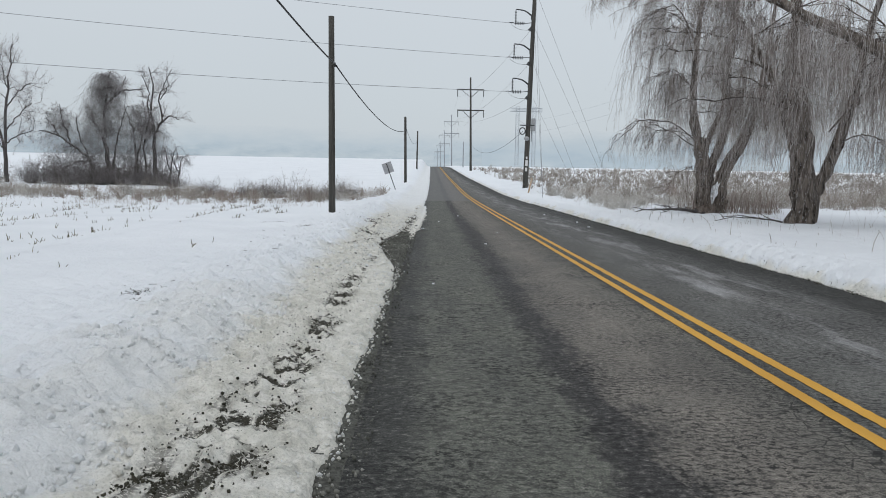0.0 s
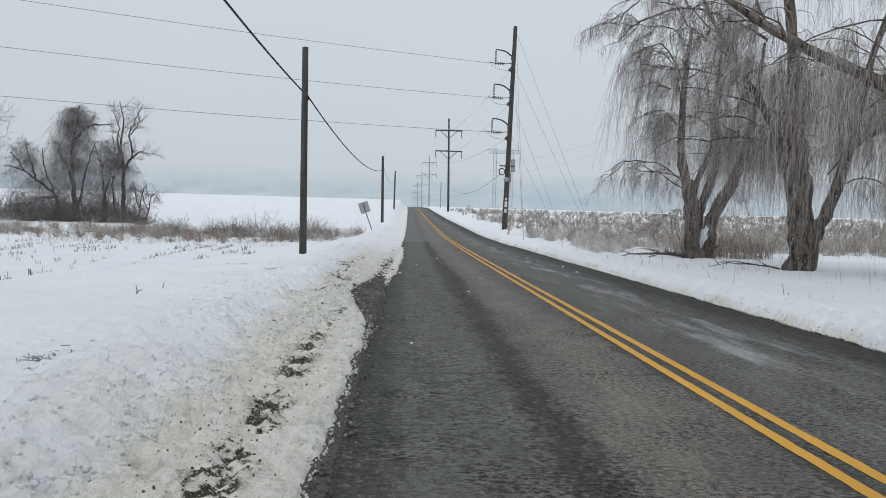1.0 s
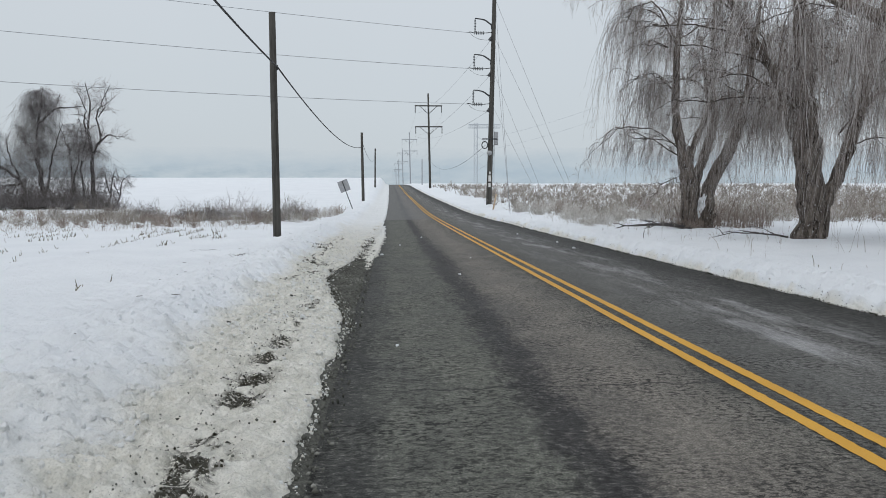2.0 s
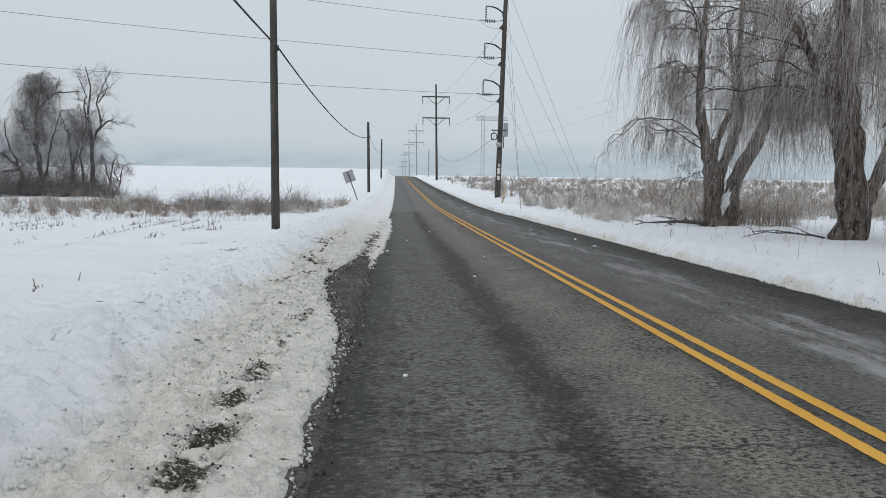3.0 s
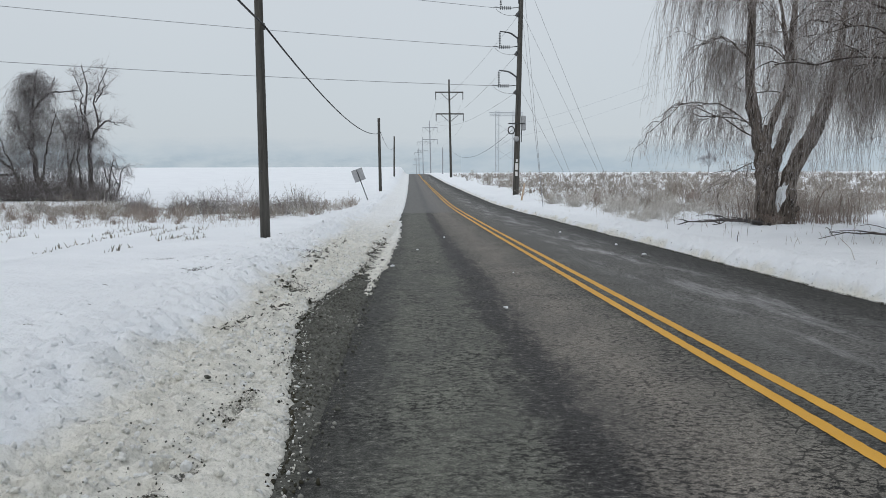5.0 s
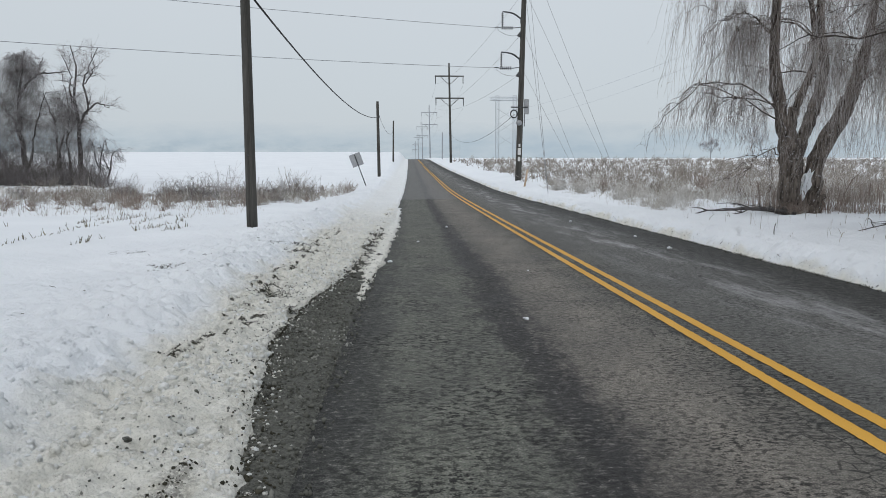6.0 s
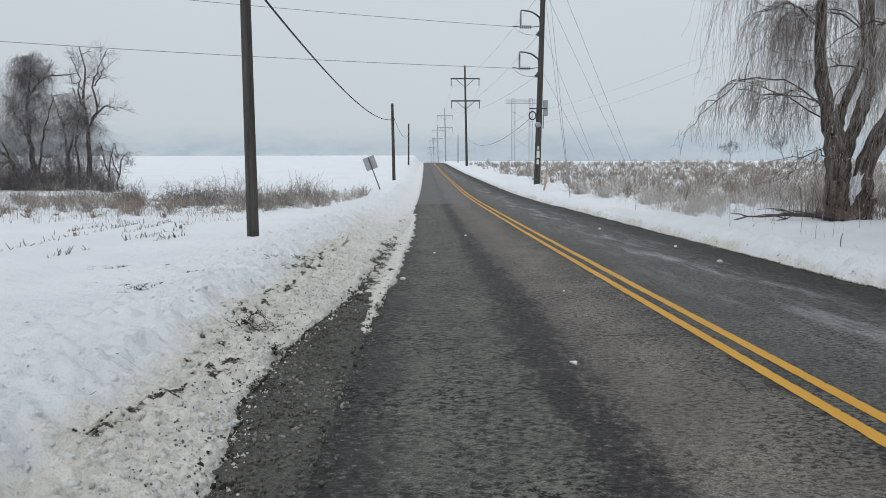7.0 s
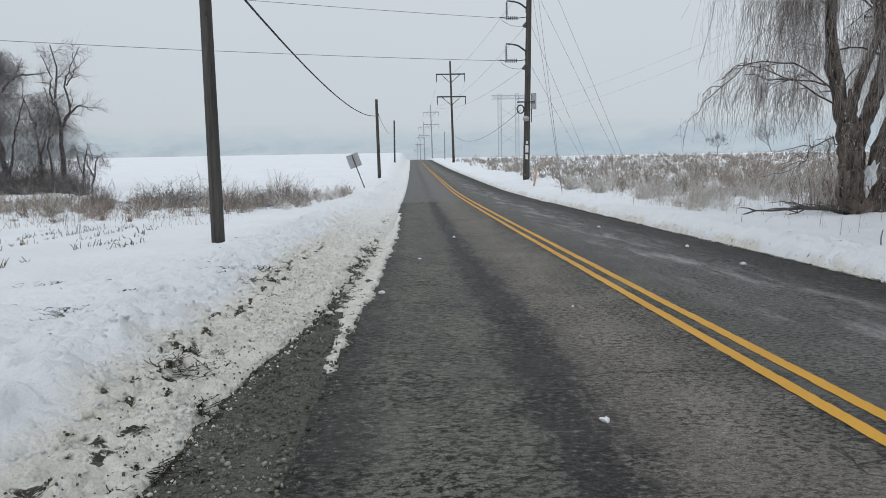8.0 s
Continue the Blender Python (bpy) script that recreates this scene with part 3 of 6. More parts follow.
def cable(name, a, b, sag, radius, mat, label, group="", count=24, category="cable"):
    a, b = np.array(a, float), np.array(b, float)
    t = np.linspace(0, 1, count)[:, None]
    pts = a + (b - a) * t
    pts[:, 2] -= (4 * sag * t * (1 - t))[:, 0]
    v, f = rod(pts, radius, 5)
    return tagged(mesh_object(name, v, f, mat), label, category, group)


def bolt_and_bracket(ob, height, radius, lean=0.0):
    bm = bmesh.new()
    box(bm, lean + radius + 0.02, 0, height, 0.05, 0.06, 0.16, bevel=0.006)
    part("cable_clamp", bm, DARK_STEEL, ob, "dark steel cable clamp")


lp, lpz = wooden_pole("utility_pole", -3.30, 29.4, 6.95, 0.128, POLE_WOOD, "dark weathered wooden pole standing in roadside snow", "roadside poles", (-0.06, 0))
p2, p2z = wooden_pole("utility_pole", -1.95, 85.0, 6.75, 0.15, POLE_WOOD, "dark wooden pole beside the snowy road", "roadside poles", (-0.1, 0))
p3, p3z = wooden_pole("utility_pole", -1.4, 150.0, 6.9, 0.15, POLE_WOOD, "distant dark wooden pole beside the snowy road", "roadside poles", (0.07, 0))
# far pole: haze is painted into its wood colour
p4, p4z = wooden_pole("utility_pole", 10.6, 225.0, 7.0, 0.16, HAZED_WOOD, "small wooden pole by the far road, haze put into its colour", "roadside poles")
bolt_and_bracket(lp, 5.27, 0.105, -0.05)
bolt_and_bracket(p2, 5.4, 0.13, -0.08)
for hgt, off in ((4.3, 0.0), (2.9, 0.5), (1.7, -0.3)):
    bm = bmesh.new()
    box(bm, 0.06 * off - 0.03, -0.122, hgt, 0.035, 0.03, 0.05, bevel=0.005)
    part("bolt", bm, DARK_STEEL, lp, "dark bolt head")
ca = (-3.20, 29.3, lpz + 5.27)
cb = (-1.88, 85.0, p2z + 5.4)
cable("overhead_cable", (-3.95, -4.0, 6.9), ca, 0.45, 0.026, CABLE, "thick black sagging cable hung between roadside poles", "roadside cable")
cable("overhead_cable", ca, cb, 0.95, 0.026, CABLE, "thick black sagging cable hung between roadside poles", "roadside cable")
cable("overhead_cable", cb, (-1.35, 150.0, p3z + 5.2), 1.0, 0.018, CABLE, "thin dark sagging cable hung between roadside poles", "roadside cable")

# transmission pole with three insulator arms
RPX, RPY, RPH = 8.8, 71.0, 17.2
rpz = float(field_z(RPX, RPY))
rp = tagged(empty("transmission_pole", RPX, RPY, rpz), "tall dark leaning wooden power pole with three curved arms", "utility pole")
LEAN = 0.42


def axis_x(h):
    return LEAN * h / RPH


hs = np.linspace(-0.4, RPH, 14)
v, f = rod(np.stack([axis_x(hs), 0 * hs, hs], 1), np.linspace(0.235, 0.165, 14), 16)
mesh_object("shaft", v, f, POLE_WOOD, rp)


def ribbed(count, core, rim, span):
    """Profile of a string of discs along z."""
    step = span / count
    prof = [(0.012, 0.0)]
    for k in range(count):
        z0 = 0.04 + k * step
        prof += [(core, z0), (rim, z0 + 0.12 * step), (rim * 0.9, z0 + 0.42 * step), (core, z0 + 0.55 * step)]
    return spin_profile(prof + [(core, span + 0.04), (0.012, span + 0.08)], 10)


dv, df = ribbed(8, 0.026, 0.092, 0.92)
hv, hf = ribbed(6, 0.035, 0.150, 0.92)
for zi in (14.05, 11.15, 8.25):
    x0 = axis_x(zi)
    arm_pts = bowed([(x0 - 0.12, 0, zi + 0.62), (x0 - 0.65, 0, zi + 1.0), (x0 - 1.1, 0, zi + 1.12), (x0 - 1.52, 0, zi + 1.16)], 12)
    v, f = rod(arm_pts, np.linspace(0.07, 0.045, 12), 8)
    arm = mesh_object("davit_arm", v, f, DARK_STEEL, rp, "dark curved steel arm")
    bm = bmesh.new()
    box(bm, x0 - 0.17, 0, zi + 0.55, 0.07, 0.18, 0.42, bevel=0.01)
    part("mounting_plate", bm, DARK_STEEL, rp)
    m = np.array(Matrix.Translation((x0 - 1.52, 0, zi + 0.05)) @ Matrix.Diagonal((1, 1, 1.1, 1)))
    mesh_object("suspension_insulator", dv @ m[:3, :3].T + m[:3, 3], df, PORCELAIN, arm, "grey ribbed vertical insulator")
    m = np.array(Matrix.Translation((x0 - 1.62, 0, zi)) @ Matrix.Rotation(math.pi / 2, 4, "Y") @ Matrix.Diagonal((1, 1, 0.95, 1)))
    strut = mesh_object("strut_insulator", hv @ m[:3, :3].T + m[:3, 3], hf, PORCELAIN, rp, "grey ribbed horizontal insulator")
    v, f = rod([(x0 - 0.68, 0, zi), (x0 - 0.14, 0, zi + 0.06)], 0.03, 8)
    mesh_object("strut_rod", v, f, DARK_STEEL, strut)
    v, f = rod(bowed([(x0 - 2.05, 0, zi + 0.02), (x0 - 1.9, 0, zi + 0.06), (x0 - 1.62, 0, zi)], 8), 0.035, 8)
    mesh_object("wire_clamp", v, f, DARK_STEEL, strut)
    v, f = rod(bowed([(x0 - 1.9, 0, zi), (x0 - 1.75, 0, zi - 0.22), (x0 - 1.2, 0, zi - 0.50), (x0 - 0.5, 0, zi - 0.56), (x0 - 0.15, 0, zi - 0.42)], 14), 0.012, 5)
    mesh_object("jumper_wire", v, f, CABLE, rp)
    bm = bmesh.new()
    bmesh.ops.create_cone(bm, cap_ends=True, segments=8, radius1=0.17, radius2=0.05, depth=0.42, matrix=Matrix.Translation((x0 - 0.22, 0, zi - 0.42)) @ Matrix.Rotation(radians(25), 4, "Y"))
    part("guy_bracket", bm, DARK_STEEL, rp)
    cable("power_line", (RPX + x0 - 2.05, RPY, rpz + zi + 0.02), (-66, 25.5, rpz + zi - 0.3), 0.8, 0.017, WIRE, "thin frosted power wire crossing over the field", "field crossing wires", 40, "power line")
    cable("power_line", (RPX + x0 - 0.1, RPY + 0.2, rpz + zi - 0.4), (9.5 - 2.6 + (0.1 if zi > 9 else 0.0), 175, 2.9 + {14.05: 15.4, 11.15: 10.9, 8.25: 10.6}[zi]), 1.2, 0.012, WIRE, "thin frosted power wire running along the road", "roadside wires", 30, "power line")

# switch box, coil and notices on the pole
bm = bmesh.new()
box(bm, axis_x(5.4) + 0.44, 0, 5.45, 0.33, 0.36, 1.1, bevel=0.03)
sb = part("equipment_box", bm, STEEL, rp, "grey metal equipment box")
bm = bmesh.new()
box(bm, axis_x(4.7) + 0.30, 0, 4.5, 0.06, 0.08, 1.0, bevel=0.01)
part("conduit", bm, DARK_STEEL, sb)
bm = bmesh.new()
box(bm, axis_x(4.85) - 0.1, -0.2, 5.4, 1.25, 0.08, 0.09, bevel=0.01)
part("bracket_arm", bm, DARK_STEEL, rp)
ang = np.linspace(0, 2 * math.pi, 25)
v, f = tubes(np.stack([axis_x(4.5) - 0.50 + 0.24 * np.cos(ang), 0 * ang - 0.25, 4.9 + 0.28 * np.sin(ang)], 1)[None], np.full((1, 25), 0.045), 7)
mesh_object("cable_coil", v, f, CABLE, rp, "black coiled cable")
bm = bmesh.new()
bmesh.ops.create_uvsphere(bm, u_segments=14, v_segments=8, radius=0.23, matrix=Matrix.Translation((axis_x(3.9) - 0.1, -0.24, 4.25)) @ Matrix.Diagonal((1, 0.6, 0.9, 1)))
part("meter_head", bm, STEEL, rp, "round grey metal meter", True)
for zz, hh, ww in ((2.15, 0.50, 0.22), (1.6, 0.33, 0.18), (2.6, 0.22, 0.13)):
    bm = bmesh.new()
    box(bm, axis_x(zz) - 0.02, -0.225, zz, ww, 0.012, hh)
    part("notice", bm, PAPER, rp, "weathered white notice")
# guy wires with their guards
for top, (ax, ay), r in ((16.0, (7.3, 50.0), 0.012), (13.3, (7.3, 50.0), 0.012), (16.6, (16.6, 72.0), 0.013), (13.6, (16.4, 72.5), 0.012), (10.7, (13.8, 71.5), 0.011), (8.0, (12.0, 64.0), 0.011)):
    cable("guy_wire", (RPX + axis_x(top) + 0.15, RPY, rpz + top), (ax, ay, float(field_z(ax, ay))), 0.0, r, WIRE, "thin steel guy wire staked into the snow", "guy wires", 4, "guy wire")
v, f = rod([(8.0, 62.5, float(field_z(8.0, 62.5)) - 0.05), (8.5, 64.5, float(field_z(8.5, 64.5)) + 1.0)], 0.06, 8)
tagged(mesh_object("guy_guard", v, f, ORANGE), "tan plastic guy wire guard leaning near the pole", "guy guard")
cable("overhead_cable", (RPX - 0.3, RPY + 0.1, rpz + 4.9), (9.8, 175, 2.9 + 5.6), 1.9, 0.016, CABLE, "thin dark low cable sagging along the road", "roadside cable")


def crossarm_pole(x, y, z, mat):
    ob = empty("crossarm_pole", x, y, z)
    hs = np.linspace(-0.5, 16.7, 8)
    v, f = rod(np.stack([-0.02 * hs, 0 * hs, hs], 1), np.linspace(0.22, 0.14, 8), 10)
    mesh_object("shaft", v, f, mat, ob)
    for k, zc in enumerate((14.5, 10.8)):
        cx = -0.02 * zc
        bm = bmesh.new()
        box(bm, cx, -0.2, zc, 4.9, 0.14, 0.22, bevel=0.02)
        beam = part("crossarm", bm, mat, ob)
        for s in (-1, 1):
            v, f = rod([(cx + s * 1.55, -0.2, zc - 0.08), (cx, -0.2, zc - 1.45)], 0.05, 6)
            mesh_object("brace", v, f, mat, beam)
            prof = [(0.01, -1.25), (0.07, -1.2)] + [(0.05 + 0.05 * (j % 2), -1.1 + j * 0.14) for j in range(8)] + [(0.02, -0.05)]
            pv, pf = spin_profile(prof, 8)
            # insulators past 200 m take the wood colour with haze painted in
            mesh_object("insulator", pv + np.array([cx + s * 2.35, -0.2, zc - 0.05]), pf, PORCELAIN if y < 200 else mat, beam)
    return tagged(ob, "tall wooden power pole with two braced crossarms", "utility pole", "crossarm poles along the road")


K = 1.17
h1 = crossarm_pole(9.9, 175, 2.9, POLE_WOOD)
h1.scale = (K, K, K)
# this pole and its copies carry distance haze in their colour
h2 = crossarm_pole(10.3, 310, 5.0, HAZED_WOOD)
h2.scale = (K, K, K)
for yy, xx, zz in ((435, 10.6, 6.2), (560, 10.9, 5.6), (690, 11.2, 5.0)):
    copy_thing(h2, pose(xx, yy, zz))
for dx, dz in ((-2.75, 15.2), (2.75, 15.2), (-2.75, 10.7), (2.75, 10.7)):
    for (xa, ya, za), (xb, yb, zb) in (((9.9, 175, 2.9), (10.3, 310, 5.0)), ((10.3, 310, 5.0), (10.6, 435, 6.2))):
        cable("power_line", (xa + dx - 0.3, ya, za + dz), (xb + dx - 0.3, yb, zb + dz), 1.8, 0.012, WIRE, "thin frosted power wire running along the road", "roadside wires", 20, "power line")


def lattice_tower(x, y, height, width, label):
    """A portal tower of two lattice columns and a lattice beam."""
    ob = tagged(empty("lattice_tower", x, y, float(rise(y)) - 0.3), label, "transmission tower", "lattice towers")

    def lattice(a, b, w, steps, name):
        a, b = np.array(a, float), np.array(b, float)
        axis = (b - a) / np.linalg.norm(b - a)
        side = np.cross(axis, (0, 1, 0))
        side /= np.linalg.norm(side)
        dep = np.cross(axis, side)
        corners = [(1, 1), (1, -1), (-1, -1), (-1, 1)]
        pieces = []
        for s, d in corners:
            o = side * s * w / 2 + dep * d * w / 2
            pieces.append(tubes(np.array([[a + o, b + o]]), np.full((1, 2), 0.05), 4))
        for k in range(steps):
            p, q = a + (b - a) * k / steps, a + (b - a) * (k + 1) / steps
            for c in range(4):
                s, d = corners[c]
                s2, d2 = corners[(c + 1) % 4]
                o1, o2 = side * s * w / 2 + dep * d * w / 2, side * s2 * w / 2 + dep * d2 * w / 2
                pieces.append(tubes(np.array([[p + o1, q + o2]]), np.full((1, 2), 0.028), 4))
                pieces.append(tubes(np.array([[q + o1, q + o2]]), np.full((1, 2), 0.028), 4))
        v, f = join(pieces)
        mesh_object(name, v, f, FAR_STEEL, ob)

    lattice((-width / 2, 0, 0), (-width / 2, 0, height), 1.2, 14, "column")
    lattice((width / 2, 0, 0), (width / 2, 0, height), 1.2, 14, "column")
    lattice((-width * 0.95, 0, height - 1.2), (width * 0.95, 0, height - 1.2), 1.3, 16, "beam")
    for k, z in enumerate((0.22, 0.42, 0.62)):
        v, f = join([tubes(np.array([[(-width / 2, 0, height * z), (width / 2, 0, height * (z + 0.18))]]), np.full((1, 2), 0.06), 4),
                     tubes(np.array([[(width / 2, 0, height * z), (-width / 2, 0, height * (z + 0.18))]]), np.full((1, 2), 0.06), 4)])
        mesh_object("cross_brace", v, f, FAR_STEEL, ob)
    return ob


lattice_tower(38.3, 312, 23.5, 6.4, "steel lattice tower far off, mist painted into its pale colour")

# these wires share the tower's steel with mist painted into the colour
for zz, dz in ((23.0, 0.0), (18.5, -2.5)):
    cable("power_line", (41.0, 312.0, zz), (84.0, 150.0, 36.5 + dz), 3.0, 0.028, FAR_STEEL, "thin power wire over the far field, paled for haze", "far field wires", 30, "power line")

# road sign seen from behind
sx, sy = -2.3, 66.0
sz = float(field_z(sx, sy))
sign = tagged(empty("road_sign", sx, sy, sz, 0, -20, 0), "small rectangular road sign seen from behind on a leaning post", "road sign")
bm = bmesh.new()
box(bm, 0, 0, 1.02, 0.065, 0.05, 2.45, bevel=0.006)
part("post", bm, DARK_STEEL, sign, "dark steel sign post")
bm = bmesh.new()
box(bm, 0, 0.035, 1.88, 0.78, 0.012, 0.86, bevel=0.004)
plate = part("plate", bm, SIGN_BACK, sign, "bare grey metal plate")
for zz in (1.62, 2.12):
    bm = bmesh.new()
    bmesh.ops.create_cone(bm, cap_ends=True, segments=8, radius1=0.018, radius2=0.014, depth=0.02, matrix=Matrix.Translation((0, -0.03, zz)) @ Matrix.Rotation(math.pi / 2, 4, "X"))
    part("bolt", bm, STEEL, plate)

# ---- trees ----
rng = np.random.default_rng(7)


def arch(start, azimuth, length, up, down, count, jitter, r):
    """A limb that leaves at the angle up and bends over to the angle down."""
    a = azimuth + r.normal(0, 0.25)
    pts = [np.array(start, float)]
    step = length / (count - 1)
    for k in range(count - 1):
        t = k / (count - 2) if count > 2 else 0
        el = up + (down - up) * t ** 1.2 + r.normal(0, jitter)
        a += r.normal(0, jitter * 0.8)
        pts.append(pts[-1] + step * np.array([math.cos(el) * math.cos(a), math.cos(el) * math.sin(a), math.sin(el)]))
    return np.array(pts)


def hanging(starts, outs, lengths, r, count=8, wind=(-0.05, -0.02), kink=0.05):
    """Strands that spring outward and then hang, each with small crooks."""
    n = len(starts)
    t = np.linspace(0, 1, count)[None, :, None]
    L = lengths[:, None, None]
    reach = 0.16 * L * (1 - np.exp(-4.0 * t)) * outs[:, None, :]
    fall = np.zeros((n, count, 3))
    fall[:, :, 2] = -(L * (t ** 1.2) * 0.96)[:, :, 0]
    sway = r.normal(0, 0.05, (n, 1, 3)) * L * t ** 2 + np.array([wind[0], wind[1], 0])[None, None, :] * L * t ** 2
    curl = np.cumsum(r.normal(0, kink, (n, count, 3)), axis=1) * np.minimum(L, 1.6) * t
    curl[:, :, 2] = 0
    return starts[:, None, :] + reach + fall + sway + curl


def shoots(lines, count, reach, thick, r):
    """Short side twigs that leave the strands at a slant."""
    n, k, _ = lines.shape
    which, at_ = r.integers(0, n, count), r.integers(1, k - 1, count)
    w = r.random((count, 1))
    s0 = lines[which, at_] * (1 - w) + lines[which, at_ + 1] * w
    d = lines[which, at_ + 1] - lines[which, at_]
    d /= np.linalg.norm(d, axis=1, keepdims=True) + 1e-6
    d = d * 0.75 + r.normal(0, 0.55, (count, 3))
    L = r.uniform(0.25, 1.0, (count, 1)) * reach
    p1 = s0 + d * L * 0.5
    p2 = p1 + (d * 0.6 + np.array([[0, 0, -0.4]])) * L * 0.6
    return tubes(np.stack([s0, p1, p2], 1), np.array([[thick, thick * 0.8, thick * 0.5]]) * np.ones((count, 1)), 3)


def willow(x, y, leaders, limbs_each, strands, seed, label, reach=(3.0, 6.0), floor=1.2, extra=(), azim=None, long=(1.2, 4.2), thick=0.0045, lift=0.0, lift_from=2.5, sprays=9, curtain=(), knots=()):
    r = np.random.default_rng(seed)
    z = float(field_z(x, y)) - 0.05
    ob = tagged(empty("willow_tree", x, y, z), label, "tree", "willows")
    sides, steps = 20, 34
    for pts, rads in leaders:
        line = bowed(pts, steps)
        rad = np.interp(np.linspace(0, 1, steps), np.linspace(0, 1, len(rads)), rads)
        line[:, :2] += 0.10 * rad[:, None] * r.normal(0, 1.0, (steps, 2))
        rad = rad * (1 + 0.05 * r.normal(0, 1, steps))
        v, f = rod(line, rad, sides)
        mid = line[np.clip((np.arange(len(v)) // sides) - 1, 0, steps - 1)]
        rr = v - mid
        ang = np.arctan2(rr[:, 1], rr[:, 0])
        ridge = fractal(ang * 2.2 + 9, v[:, 2] * 0.5, 1.3, 4, seed + 3) - 0.5
        knob = fractal(ang * 1.1 + 4, v[:, 2] * 1.6, 1.0, 3, seed) - 0.5
        flare = 0.35 * np.clip(0.5 - v[:, 2], 0, 0.8) * np.maximum(np.sin(ang * 5 + seed), 0)
        v = v + rr * (0.42 * ridge + 0.16 * knob + flare)[:, None]
        mesh_object("trunk", v, f, BARK, ob)
    for kx, ky, kz, size, tip in knots:
        # broken stubs and burrs
        v, f = rod(bowed([(kx, ky, kz), (kx + 0.5 * tip[0], ky + 0.5 * tip[1], kz + 0.5 * tip[2]), (kx + tip[0], ky + tip[1], kz + tip[2])], 6), np.linspace(size, size * 0.55, 6) * r.uniform(0.8, 1.2, 6), 9)
        mesh_object("stub", v, f, BARK, ob, "dark broken limb stub")
    limbs = []
    for pts, rads in leaders:
        line = bowed(pts, 30)
        top_r = rads[-1]
        for k in range(limbs_each):
            u = r.uniform(0.45, 1.0)
            p = line[int(u * 29)]
            away = math.atan2(p[1], p[0])
            a = r.uniform(0, 2 * math.pi) if azim is None else r.choice(azim) + r.normal(0, 0.5)
            if r.random() < 0.35:
                a = away
            L = r.uniform(*reach)
            limbs.append((arch(p, a, L, r.uniform(0.4, 1.15), r.uniform(-0.5, 0.25), 9, 0.17, r), max(top_r * 0.55, 0.03) * r.uniform(0.5, 1.0)))
    for pts, rad in extra:
        e = bowed(pts, 9)
        e[1:-1] += r.normal(0, 0.06, (7, 3))
        limbs.append((e, rad))
    subs = []
    for n, (line, rad) in enumerate(limbs):
        pieces = [tubes(line[None], np.linspace(rad, 0.011, 9)[None], 6)]
        for k in range(sprays * (2 if n >= len(limbs) - len(extra) else 1)):
            u = r.uniform(0.12, 1.0)
            i = min(int(u * 8), 7)
            p = line[i] + (line[i + 1] - line[i]) * (u * 8 - i)
            d = line[i + 1] - line[i]
            a = math.atan2(d[1], d[0]) + r.normal(0, 0.9)
            sp = arch(p, a, r.uniform(0.6, 2.0), r.uniform(-0.1, 0.9) - (0.6 if n >= len(limbs) - len(extra) else 0.0), r.uniform(-1.2, -0.2), 7, 0.26, r)
            subs.append(sp)
            pieces.append(tubes(sp[None], np.linspace(rad * 0.20 + 0.006, 0.0045, 7)[None], 4))
        v, f = join(pieces)
        mesh_object("limb", v, f, LIMB, ob)
    subs = np.array(subs)
    # strands hang in locks of a few that leave one twig together
    lock = 5
    m = strands // lock
    pick = r.integers(0, len(subs), m)
    u = r.uniform(0.1, 1.0, m) * 5.98
    i = u.astype(int)
    w = (u - i)[:, None]
    st = subs[pick, i] * (1 - w) + subs[pick, i + 1] * w
    d = subs[pick, i + 1] - subs[pick, i]
    d[:, 2] *= 0.3
    d /= np.linalg.norm(d, axis=1, keepdims=True) + 1e-6
    d[:, :2] += r.normal(0, 0.5, (m, 2))
    L = r.uniform(long[0], long[1], m) * r.uniform(0.5, 1.0, m)
    st, d, L = np.repeat(st, lock, 0) + r.normal(0, 0.07, (m * lock, 3)), np.repeat(d, lock, 0) + r.normal(0, 0.3, (m * lock, 3)), np.repeat(L, lock) * r.uniform(0.4, 1.1, m * lock)
    low = floor + lift * smooth(-lift_from, -lift_from - 2.8, st[:, 0]) + 1.5 * r.random(len(st)) ** 2
    L = np.minimum(L, np.maximum(st[:, 2] - low - r.uniform(0, 0.8, len(st)), 0.3))
    lines = hanging(st, d, L, r)
    for name, mat, mine, text in (("crown", STRAND, r.random(len(st)) < 0.70, "frosted grey hanging twigs"), ("crown", BROWN_STRAND, None, "bare brown hanging twigs")):
        if mine is None:
            mine = ~kept
        kept = mine
        own = lines[mine]
        v, f = tubes(own, np.linspace(thick, thick * 0.45, 8)[None, :] * r.uniform(0.7, 1.3, len(own))[:, None], 3)
        tagged(mesh_object(name, v, f, mat, ob, text), kind="stuff")
        v, f = shoots(own, int(len(own) * 1.7), 0.45, thick * 0.75, r)
        tagged(mesh_object("side_foliage", v, f, mat, ob, "fine side twigs"), kind="stuff")
    for pts, count in curtain:
        line = bowed(pts, 12)
        cv, cf = tubes(line[None], np.linspace(0.03, 0.010, 12)[None], 6)
        mesh_object("limb", cv, cf, LIMB, ob)
        u = r.uniform(5.5, 10.98, count)
        i = u.astype(int)
        s0 = line[i] + (line[i + 1] - line[i]) * (u - i)[:, None] + r.normal(0, 0.7, (count, 3)) * np.array([1, 1, 0.12])
        o = r.normal(0, 0.7, (count, 3))
        o[:, 2] = 0
        low = np.maximum(s0[:, 2] - r.uniform(0.4, 1.9, count), 0.6)
        hung = hanging(s0, o, low, r)
        cv, cf = tubes(hung, np.linspace(thick * 0.75, thick * 0.35, 8)[None, :] * np.ones((count, 1)), 3)
